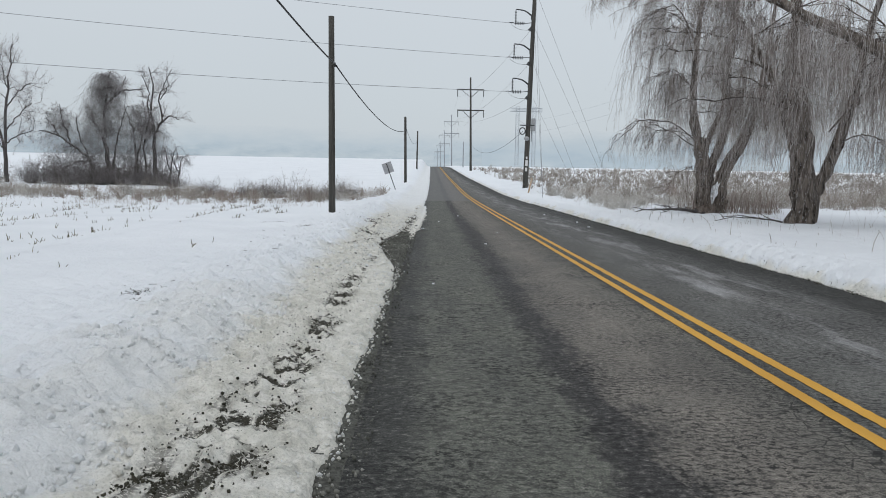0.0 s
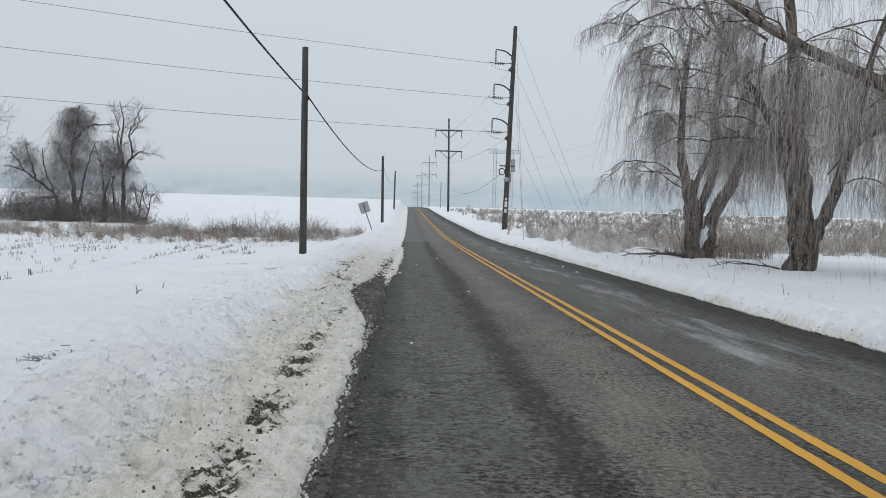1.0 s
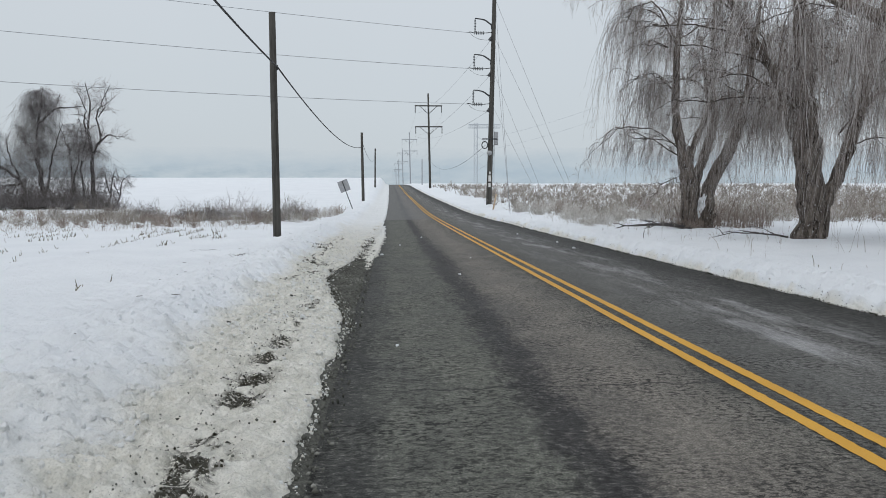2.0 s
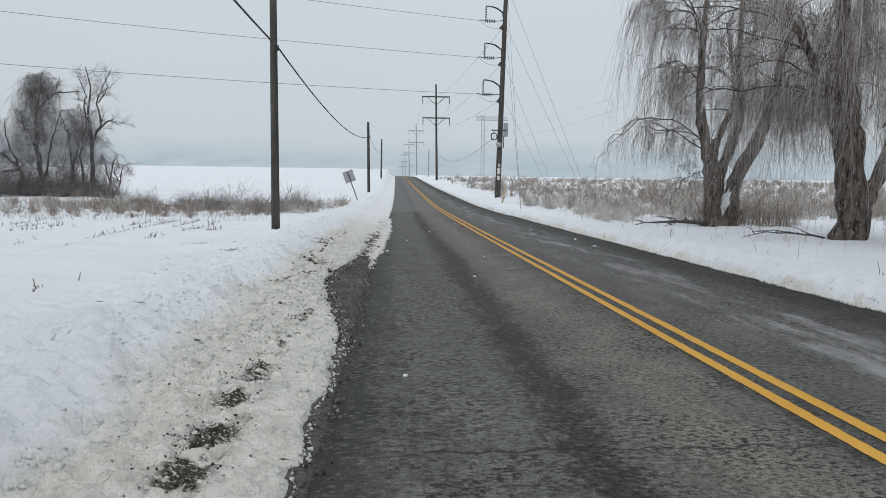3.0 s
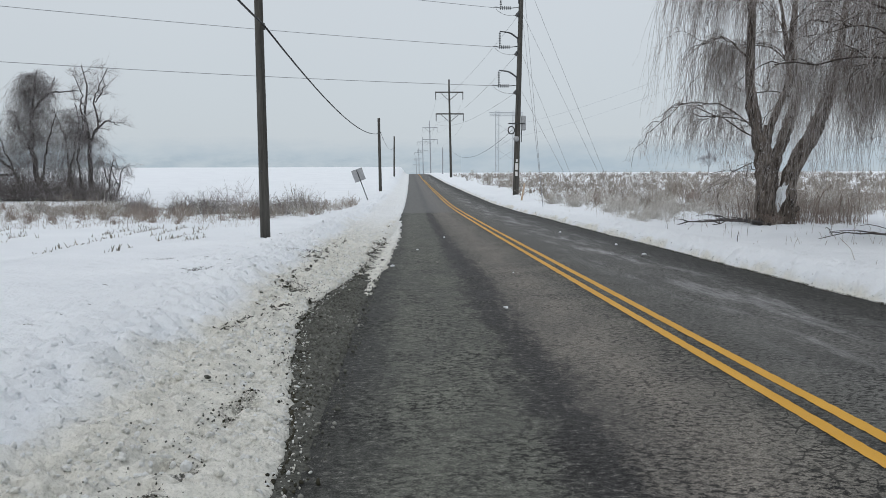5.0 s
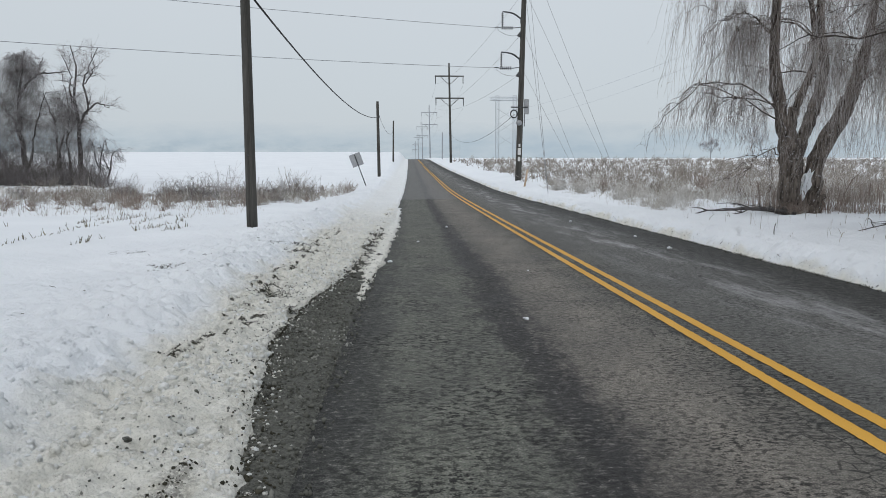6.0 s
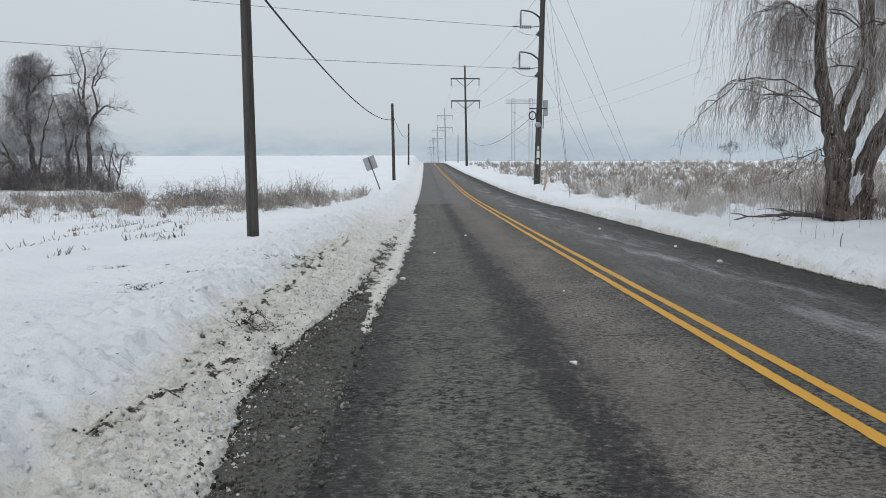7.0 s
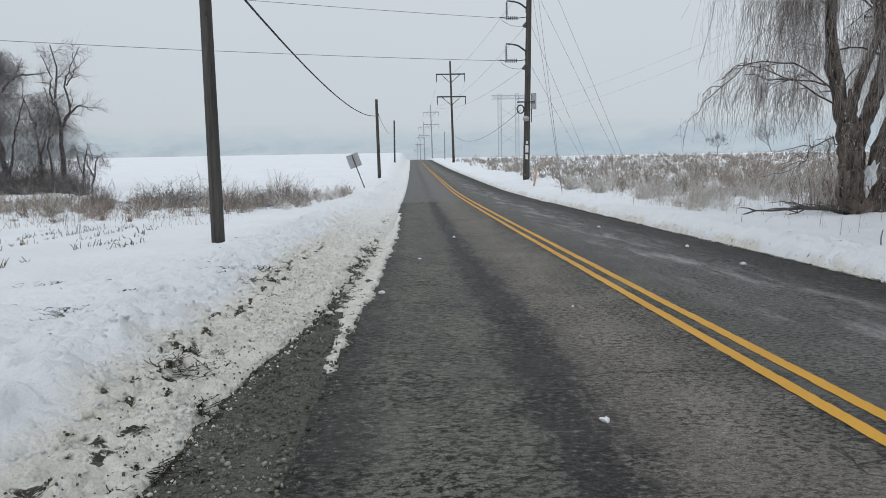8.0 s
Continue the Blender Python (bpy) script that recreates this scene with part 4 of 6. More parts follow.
        tagged(mesh_object("low_curtain", cv, cf, STRAND, ob, "long thin twigs hanging near the ground"), kind="stuff")
        cv, cf = shoots(hung, count * 3, 0.5, thick * 0.5, r)
        tagged(mesh_object("side_foliage", cv, cf, BROWN_STRAND, ob, "fine side twigs"), kind="stuff")
    return ob


willow(12.21, 34.6, [
    ([(-0.18, 0, -0.3), (-0.24, 0, 0.7), (-0.30, 0, 1.9), (-0.55, 0.05, 2.9), (-0.84, 0.1, 4.5), (-0.80, 0.2, 6.8), (-0.5, 0.4, 9.5)], (0.44, 0.33, 0.31, 0.20, 0.15, 0.12, 0.05)),
    ([(0.0, 0.2, 1.2), (0.12, 0.25, 2.1), (0.50, 0.3, 3.2), (0.84, 0.4, 4.4), (0.70, 0.5, 6.2), (1.0, 0.8, 9.5)], (0.19, 0.18, 0.17, 0.14, 0.11, 0.05)),
    ([(-0.30, 0.1, 2.3), (-0.12, 0.2, 3.1), (0.30, 0.3, 4.1), (0.57, 0.4, 5.0), (0.3, 0.7, 7.6)], (0.14, 0.12, 0.10, 0.09, 0.04)),
    ([(0.28, -0.1, -0.2), (0.36, -0.1, 0.7), (0.60, -0.1, 1.9), (1.20, -0.1, 3.1), (1.70, 0.0, 4.2), (2.05, 0.1, 5.7), (2.6, 0.4, 9.0)], (0.32, 0.27, 0.25, 0.22, 0.17, 0.13, 0.05)),
], 7, 4700, 101, "frosted weeping willow with leaning forked trunks in snow", azim=(0.2, 1.5, -1.3, 2.5, -2.5, 3.1), reach=(1.6, 3.3), floor=1.7, long=(1.0, 5.2), sprays=6, thick=0.0042,
    knots=[(-0.42, -0.1, 2.4, 0.15, (0.02, -0.05, 0.85)), (-0.90, 0.0, 4.2, 0.09, (-0.10, -0.1, 0.30)), (0.50, -0.25, 0.5, 0.13, (0.1, -0.2, 0.1))],
    extra=[([(-0.70, 0.0, 3.1), (-1.5, -0.2, 3.65), (-2.4, -0.3, 3.95), (-3.2, -0.3, 3.85), (-3.9, -0.3, 3.3)], 0.026),
           ([(-0.4, -0.2, 1.75), (-1.0, -0.4, 1.95), (-1.5, -0.5, 1.75), (-1.9, -0.5, 1.35)], 0.020),
           ([(-0.8, 0.2, 7.0), (-1.3, 0.0, 8.2), (-1.9, 0.0, 8.7), (-2.5, 0.0, 8.5), (-2.9, 0.0, 7.9)], 0.04),
           ([(-0.8, 0.1, 6.0), (-1.4, -0.6, 7.2), (-2.0, -0.8, 7.7), (-2.6, -0.9, 7.4)], 0.035),
           ([(-0.6, 0.3, 8.6), (-1.2, 0.6, 9.4), (-1.9, 0.6, 9.5), (-2.5, 0.6, 9.0)], 0.035),
           ([(-0.84, 0.1, 4.6), (-1.3, -0.3, 5.6), (-1.9, -0.4, 6.0), (-2.5, -0.4, 5.7)], 0.025),
           ([(1.9, 0.0, 5.0), (2.6, -0.4, 6.2), (3.2, -0.5, 6.4), (3.8, -0.5, 5.9)], 0.03),
           ([(2.2, 0.1, 6.4), (2.9, 0.2, 7.6), (3.5, 0.2, 7.8), (4.1, 0.2, 7.2)], 0.03)])
willow(12.27, 26.0, [
    ([(0.02, 0, -0.3), (-0.08, 0, 1.2), (-0.22, 0, 2.8), (-0.34, 0, 3.9), (-0.36, 0.2, 5.6), (-0.6, 0.3, 8.0), (-1.0, 0.3, 11.0)], (0.50, 0.37, 0.34, 0.27, 0.21, 0.16, 0.08)),
    ([(0.25, 0, 0.9), (0.50, -0.05, 1.5), (0.90, -0.1, 2.6), (1.25, -0.15, 3.9), (1.45, -0.2, 5.0), (1.9, -0.3, 7.2), (2.6, -0.4, 9.0)], (0.22, 0.19, 0.17, 0.15, 0.12, 0.09, 0.05)),
    ([(-0.16, 0.1, 1.5), (-0.38, 0.1, 2.6), (-0.70, 0.05, 3.4), (-1.00, 0.0, 4.2), (-1.45, 0.0, 4.95), (-2.0, -0.2, 5.7), (-3.2, -0.3, 7.4), (-4.0, -0.3, 9.2)], (0.24, 0.22, 0.16, 0.13, 0.11, 0.09, 0.07, 0.04)),
    ([(1.28, -0.15, 3.8), (1.6, -0.2, 4.1), (2.2, -0.3, 4.45), (3.0, -0.4, 4.9), (4.2, -0.5, 5.2)], (0.11, 0.10, 0.09, 0.07, 0.04)),
], 10, 8000, 202, "large frosted weeping willow with a thick brown trunk in snow", reach=(2.0, 4.2), floor=1.3, long=(0.8, 3.8), lift=5.4, lift_from=1.6,
    knots=[(-0.45, -0.25, 1.0, 0.16, (-0.08, -0.14, 0.1)), (-0.45, -0.2, 3.4, 0.09, (-0.2, -0.1, 0.3))],
    curtain=[([(0.6, -0.1, 3.0), (2.0, -0.6, 4.8), (3.4, -1.0, 5.2), (4.8, -1.2, 4.6)], 700), ([(-0.3, 0.3, 4.4), (-0.9, 1.2, 5.2), (-1.5, 2.2, 5.2), (-2.0, 3.2, 4.6)], 260)],
    extra=[([(-2.4, -0.2, 8.6), (-4.0, -0.6, 8.7), (-5.4, -0.8, 8.0), (-6.2, -0.9, 7.0)], 0.04),
           ([(-1.4, 0.0, 7.0), (-3.2, 0.2, 7.9), (-4.8, 0.3, 7.7), (-5.8, 0.3, 6.9)], 0.045),
           ([(-0.4, -0.3, 3.4), (-0.9, -0.8, 4.6), (-1.2, -1.2, 5.6), (-1.3, -1.5, 6.4)], 0.04),
           ([(0.9, -0.2, 2.7), (1.3, -0.7, 2.9), (1.9, -1.1, 2.7), (2.3, -1.3, 2.2)], 0.025)])
willow(15.4, 17.3, [
    ([(0, 0, -0.3), (0, 0, 0.8), (-0.2, 0.1, 1.7), (-1.0, 0.5, 2.6), (-2.4, 1.2, 3.4), (-4.0, 2.2, 4.3), (-5.2, 2.7, 4.98), (-6.4, 3.0, 5.6), (-7.6, 3.5, 6.5), (-8.6, 3.9, 7.4)], (0.6, 0.48, 0.42, 0.30, 0.22, 0.165, 0.14, 0.11, 0.07, 0.025)),
    ([(0.1, 0, 1.2), (0.6, -0.2, 4.2), (1.4, -0.5, 7.0), (2.0, -0.8, 10.0)], (0.3, 0.26, 0.2, 0.08)),
    ([(-0.4, 0.3, 1.6), (-0.9, 1.0, 4.2), (-1.6, 2.0, 7.0), (-3.0, 3.0, 9.6)], (0.28, 0.24, 0.18, 0.08)),
], 8, 4200, 303, "old frosted weeping willow with one great arching limb", reach=(2.0, 3.8), floor=0.5, azim=(1.2, 2.0, 2.8), long=(0.9, 4.2), lift=3.0, lift_from=4.6,
    curtain=[([(-0.2, -0.2, 1.9), (-2.8, -0.3, 4.3), (-5.6, -0.5, 5.3), (-7.6, -0.8, 5.0), (-8.8, -1.1, 4.3)], 170), ([(-0.2, 0.6, 1.9), (-1.4, 2.6, 4.6), (-2.4, 4.8, 5.2), (-3.0, 6.4, 4.4)], 150)])


def bare_tree(name, x, y, height, seed, label, spread=0.55, levels=5, trunk_r=0.16, lean=(0, 0), drape=0, forks=3, mat=DARK_BARK, category="tree", group="", thin=0.010, first=0.3, twigs=900):
    """A leafless tree: forking limbs, each thinner than the last, and fine twigs at the ends."""
    r = np.random.default_rng(seed)
    ob = tagged(empty(name, x, y, float(field_z(x, y)) - 0.02), label, category, group)
    by_level, ends, owner = {}, [], [0]

    def grow(p, d, length, rad, lev):
        pts, q, dd = [p], p, d / np.linalg.norm(d)
        for k in range(4):
            dd = dd + r.normal(0, 0.16, 3) + np.array([0, 0, 0.05])
            dd /= np.linalg.norm(dd)
            q = q + dd * length / 4
            pts.append(q)
        by_level.setdefault(lev, []).append((np.array(pts), np.linspace(rad, rad * 0.66, 5), owner[0]))
        if lev >= levels:
            ends.append(np.array(pts))
            return
        for k in range(forks if lev else forks + 1):
            at = pts[4] if k == 0 else pts[r.integers(2, 5)]
            out = r.normal(0, 1, 3)
            out -= dd * out.dot(dd)
            out /= np.linalg.norm(out)
            ang = r.uniform(0.15, 0.4) if k == 0 else r.uniform(0.45, 1.0) * spread * 1.7
            if lev == 0:
                owner[0] = k
            grow(at, dd * math.cos(ang) + out * math.sin(ang), length * r.uniform(0.62, 0.86), rad * (0.68 if k == 0 else r.uniform(0.42, 0.6)), lev + 1)

    grow(np.array([0, 0, -0.2]), np.array([lean[0], lean[1], 1.0]), height * first, trunk_r, 0)
    v, f = rod(by_level[0][0][0], by_level[0][0][1], 10)
    mesh_object("trunk", v, f, mat, ob)
    for own in range(forks + 1):
        pieces = []
        for lev in range(1, levels + 1):
            mine = [(a, b) for a, b, o in by_level.get(lev, ()) if o == own]
            if mine:
                pieces.append(tubes(np.array([a for a, _ in mine]), np.maximum(np.array([b for _, b in mine]), thin * 0.7), 5 if lev < 3 else 3))
        if pieces:
            v, f = join(pieces)
            mesh_object("limb", v, f, mat, ob)
    ends = np.array(ends)
    n = twigs
    st = ends[r.integers(0, len(ends), n), r.integers(1, 5, n)]
    d = r.normal(0, 0.5, (n, 3)) + np.array([0, 0, 0.35])
    t = np.linspace(0, 1, 4)[None, :, None]
    lines = st[:, None, :] + d[:, None, :] * t * r.uniform(0.4, 1.0, (n, 1, 1)) * height * 0.075 + r.normal(0, 0.02, (n, 4, 3))
    lines[:, 0] = st
    v, f = tubes(lines, np.linspace(thin * 0.7, thin * 0.35, 4)[None] * np.ones((n, 1)), 3)
    tagged(mesh_object("crown", v, f, TWIG, ob, "fine frosted twigs"), kind="stuff")
    if drape:
        alln = np.concatenate([np.concatenate([a for a, _, _ in by_level[lev]]) for lev in by_level if lev >= 2])
        st = alln[r.integers(0, len(alln), drape)]
        o = r.normal(0, 3.0, (drape, 3))
        o[:, 2] = 0
        L = np.minimum(r.uniform(0.3, 1.7, drape), np.maximum(st[:, 2] - 0.1, 0.2))
        lines = hanging(st, o, L, r, 6)
        lines += r.normal(0, 0.10, lines.shape)
        v, f = tubes(lines, np.linspace(thin * 0.9, thin * 0.6, 6)[None] * np.ones((drape, 1)), 3)
        tagged(mesh_object("vine_tangle", v, f, TWIG, ob, "tangled grey hanging vines"), kind="stuff")
    return ob


def limbed_tree(x, y, limbs, seed, label, twigs=2400, thin=0.010, children=7, mass=None, mass_count=0, reach=1.5, droop=0.0):
    """A leafless tree drawn by its main limbs; crooked branches and twigs fill them out, vines may wrap it."""
    r = np.random.default_rng(seed)
    ob = tagged(empty("bare_tree", x, y, float(field_z(x, y)) - 0.05), label, "tree", "bare field trees")
    ends = []
    for n, (pts, r0, r1) in enumerate(limbs):
        line = bowed(pts, 14)
        line[1:] += r.normal(0, 0.05, (13, 3))
        v, f = rod(line, np.linspace(r0, r1, 14), 8)
        pieces = [(v, f)]
        for k in range(children):
            i = r.integers(4 if n == 0 else 2, 13)
            d = line[i] - line[i - 1]
            d /= np.linalg.norm(d)
            out = r.normal(0, 1, 3)
            out -= d * out.dot(d)
            out /= np.linalg.norm(out)
            q, dd = line[i], d * 0.55 + out * 0.8 + np.array([0, 0, 0.25 - droop])
            path = [q]
            L = reach * r.uniform(0.45, 1.0)
            for j in range(6):
                dd = dd / np.linalg.norm(dd) + r.normal(0, 0.28, 3) - np.array([0, 0, droop * 0.3])
                dd /= np.linalg.norm(dd)
                q = q + dd * L / 6
                path.append(q)
            path = np.array(path)
            rad = max(np.interp(i, [0, 13], [r0, r1]) * 0.45, thin)
            pieces.append(tubes(path[None], np.linspace(rad, thin * 0.7, 7)[None], 5))
            ends.append(path)
            for j in range(4):
                b = path[r.integers(2, 7)]
                e = r.normal(0, 0.6, 3) + dd * 0.7 + np.array([0, 0, 0.2 - droop])
                u = np.linspace(0, 1, 7)[:, None]
                tw = b + e * u * r.uniform(0.4, 1.0) * reach * 0.5 + np.cumsum(r.normal(0, 0.035, (7, 3)), axis=0)
                tw[0] = b
                ends.append(tw)
                pieces.append(tubes(tw[None], np.linspace(thin, thin * 0.6, 7)[None], 3))
        v, f = join(pieces)
        mesh_object("trunk" if n == 0 else "limb", v, f, DARK_BARK, ob)
    ends = np.array(ends)
    st = ends[r.integers(0, len(ends), twigs), r.integers(1, 7, twigs)]
    d = r.normal(0, 0.5, (twigs, 3)) + np.array([0, 0, 0.25 - 1.4 * droop])
    t = np.linspace(0, 1, 4)[None, :, None]
    lines = st[:, None, :] + d[:, None, :] * t * r.uniform(0.3, 1.0, (twigs, 1, 1)) * reach * 0.5 + np.cumsum(r.normal(0, 0.025, (twigs, 4, 3)), axis=1) * t
    v, f = tubes(lines, np.linspace(thin * 0.62, thin * 0.35, 4)[None] * np.ones((twigs, 1)), 3)
    tagged(mesh_object("crown", v, f, TWIG, ob, "fine frosted twigs"), kind="stuff")
    if mass:
        zs, xs, ws = (np.array(q, float) for q in mass)
        zz = r.uniform(zs[0], zs[-1], mass_count)
        w = np.interp(zz, zs, ws)
        g = r.normal(0, 0.55, mass_count) * w
        st = np.stack([np.interp(zz, zs, xs) + g, r.normal(0, 0.5, mass_count) * w, zz], 1)
        st += 0.45 * np.stack([value_noise(zz * 1.7, g * 2.0, 3) - 0.5, 0 * zz, value_noise(g * 1.9, zz * 1.4, 5) - 0.5], 1) * 2
        o = r.normal(0, 2.2, (mass_count, 3))
        o[:, 2] = 0
        L = np.minimum(r.uniform(0.25, 1.5, mass_count), np.maximum(st[:, 2] - 0.1, 0.15))
        lines = hanging(st, o, L, r, 6, (0, 0), 0.14)
        v, f = tubes(lines, np.linspace(thin * 0.8, thin * 0.45, 6)[None] * np.ones((mass_count, 1)), 3)
        tagged(mesh_object("vine_tangle", v, f, VINE, ob, "tangled grey hanging vines"), kind="stuff")
    return ob


# the tree with a clear dark trunk and crooked top
limbed_tree(-23.5, 72.0, [
    ([(0, 0, -0.2), (-0.02, 0, 2.2), (-0.05, 0, 4.3), (-0.28, 0.1, 6.2), (-0.10, 0.2, 8.2), (-0.55, 0.2, 10.2)], 0.21, 0.03),
    ([(-0.04, 0, 4.2), (0.30, -0.1, 4.9), (0.75, -0.2, 5.5), (1.25, -0.2, 6.0), (1.75, -0.2, 5.9), (2.2, -0.2, 5.65)], 0.12, 0.02),
    ([(0.55, 0, 5.2), (0.62, 0.1, 6.0), (0.35, 0.2, 7.6), (0.75, 0.2, 8.6), (1.45, 0.3, 10.0)], 0.10, 0.02),
    ([(-0.2, 0.1, 5.6), (-0.5, -0.2, 6.9), (-0.35, -0.3, 8.0), (-0.9, -0.4, 9.3)], 0.08, 0.02),
    ([(0.45, 0.1, 7.4), (0.9, 0, 7.9), (1.2, 0, 8.8), (1.1, 0, 9.6)], 0.05, 0.015),
], 11, "leafless dark tree with a crooked frosted crown", 1500, children=6, reach=1.5, mass=([1.2, 3.4, 4.6], [0.7, 0.9, 0.3], [0.8, 1.0, 0.3]), mass_count=500)
# the tall column wrapped in vines
limbed_tree(-27.6, 72.5, [
    ([(0, 0, -0.2), (-0.2, 0, 2.4), (-0.45, 0, 4.9), (-0.2, 0, 7.4), (0.2, 0, 9.8)], 0.24, 0.04),
    ([(-0.3, 0, 6.6), (0.4, -0.2, 7.5), (1.2, -0.2, 8.1), (2.2, -0.2, 8.2), (3.3, -0.2, 8.35)], 0.12, 0.02),
    ([(-0.3, 0, 3.2), (-0.9, 0.2, 4.6), (-1.5, 0.2, 5.8), (-1.7, 0.2, 6.8)], 0.10, 0.02),
    ([(0.1, 0, 1.2), (0.6, -0.2, 3.0), (1.0, -0.2, 5.0), (1.6, 0, 6.8)], 0.10, 0.02),
    ([(0.7, -0.2, 7.7), (1.3, -0.1, 8.7), (1.5, -0.1, 9.3)], 0.06, 0.02),
], 12, "tall leafless tree wrapped in tangled grey vines", 2200, children=6, reach=1.4, droop=0.15,
    mass=([0.2, 2.0, 4.0, 6.0, 8.0, 9.7], [-0.5, -0.7, -0.7, -0.5, -0.25, 0.0], [2.5, 2.3, 1.9, 1.5, 1.2, 0.7]), mass_count=6200)
# slender crooked stems between the two
for k, (bx, path) in enumerate(((-25.6, [(0, 0, -0.2), (0.15, 0, 2.2), (0.0, 0, 4.6), (-0.4, 0, 5.6), (-0.7, 0, 7.0)]),
                                (-25.0, [(0, 0, -0.2), (-0.1, 0, 2.0), (0.25, 0, 4.2), (0.6, 0, 5.8), (0.4, 0, 7.4)]),
                                (-24.4, [(0, 0, -0.2), (0.2, 0, 1.6), (0.0, 0, 3.4), (0.35, 0, 5.0), (0.5, 0, 6.6)]))):
    limbed_tree(bx, 72.8 - 0.5 * k, [(path, 0.10, 0.02), ([(path[2][0], 0, path[2][2]), (path[2][0] + 0.5, 0.2, path[2][2] + 1.0), (path[2][0] + 0.7, 0.2, path[2][2] + 2.0)], 0.05, 0.015)],
                40 + k, "slender crooked leafless tree with hanging vines", 700, children=6, reach=1.3, droop=0.35,
                mass=([0.3, 3.0, 6.8], [0.0, 0.1, 0.2], [1.0, 1.0, 0.8]), mass_count=900)
# the low one whose limbs reach out sideways
limbed_tree(-29.0, 72.2, [
    ([(0, 0, -0.2), (-0.1, 0, 1.4), (-0.5, 0, 2.5), (-1.6, -0.2, 3.2), (-2.7, -0.3, 4.1), (-4.4, -0.3, 4.6)], 0.17, 0.03),
    ([(-0.2, 0, 2.0), (-1.4, 0.2, 1.9), (-2.6, 0.2, 1.3), (-3.2, 0.2, 0.9)], 0.10, 0.03),
    ([(-1.7, -0.2, 3.2), (-2.2, 0, 4.6), (-2.6, 0, 5.8), (-2.7, 0, 6.8)], 0.09, 0.02),
    ([(-2.7, -0.3, 4.1), (-3.4, -0.2, 5.2), (-4.0, -0.2, 5.6)], 0.07, 0.02),
    ([(-0.4, 0, 2.4), (-0.8, -0.2, 3.8), (-1.3, -0.2, 5.2), (-1.2, -0.2, 6.0)], 0.08, 0.02),
], 13, "low wide leafless tree with crooked sideways limbs", 1700, children=7, reach=1.4, droop=0.3,
    mass=([0.4, 2.5, 4.4, 6.4], [-2.0, -2.4, -2.8, -2.7], [2.2, 1.8, 1.4, 0.7]), mass_count=1500)
# small droopers at the thicket's end
for k, (bx, h) in enumerate(((-22.2, 3.2), (-21.5, 2.6))):
    limbed_tree(bx, 71.8, [([(0, 0, -0.1), (0.1, 0, h * 0.5), (0.45, 0, h * 0.9), (0.8, 0, h)], 0.07, 0.02), ([(0.08, 0, h * 0.4), (-0.3, 0, h * 0.8), (-0.5, 0, h * 1.1)], 0.05, 0.015)],
                60 + k, "small drooping leafless tree beside the thicket", 400, children=7, reach=1.1, droop=0.5)
# the tall slim one standing apart
limbed_tree(-36.4, 72.0, [
    ([(0, 0, -0.2), (0.05, 0, 2.0), (0.1, 0, 5.6), (0.5, 0, 8.8), (0.8, 0, 11.9)], 0.22, 0.03),
    ([(0.05, 0, 2.4), (-0.4, 0, 4.4), (-0.7, 0, 6.8), (-0.6, 0, 9.0)], 0.12, 0.02),
    ([(0.1, 0, 4.4), (0.9, 0.2, 5.6), (1.7, 0.2, 6.4), (2.3, 0.2, 6.9)], 0.07, 0.02),
    ([(0.3, 0, 6.6), (1.1, -0.2, 7.5), (1.9, -0.2, 8.3), (2.4, -0.2, 8.6)], 0.06, 0.02),
    ([(0.1, 0, 3.4), (1.0, 0, 4.0), (1.8, 0, 4.3), (2.5, 0, 4.5)], 0.06, 0.02),
    ([(0.4, 0, 8.0), (0.0, 0, 9.6), (-0.1, 0, 11.0)], 0.06, 0.02),
    ([(-0.5, 0, 5.4), (-1.4, 0, 6.6), (-2.0, 0, 7.4)], 0.06, 0.02),
], 24, "tall slim leafless tree with fine frosted twigs", 3400, children=10, reach=1.7)
bare_tree("bare_tree", -42.0, 75.0, 9.0, 29, "leafless tree with fine frosted twigs", 0.5, 5, 0.16, (0, 0), 100, thin=0.011, twigs=2000)
# far trees: trunk and limbs use the wood colour paled for haze
bare_tree("bare_tree", 86.0, 235.0, 6.2, 26, "small leafless tree standing alone in far field", 0.5, 5, 0.16, (0, 0), 0, thin=0.022, mat=HAZED_WOOD, twigs=1500)
bare_tree("bare_tree", 108.0, 250.0, 10.0, 22, "leafless tree standing alone in far field", 0.5, 5, 0.2, (0, 0), 0, thin=0.024, mat=HAZED_WOOD, twigs=1500)


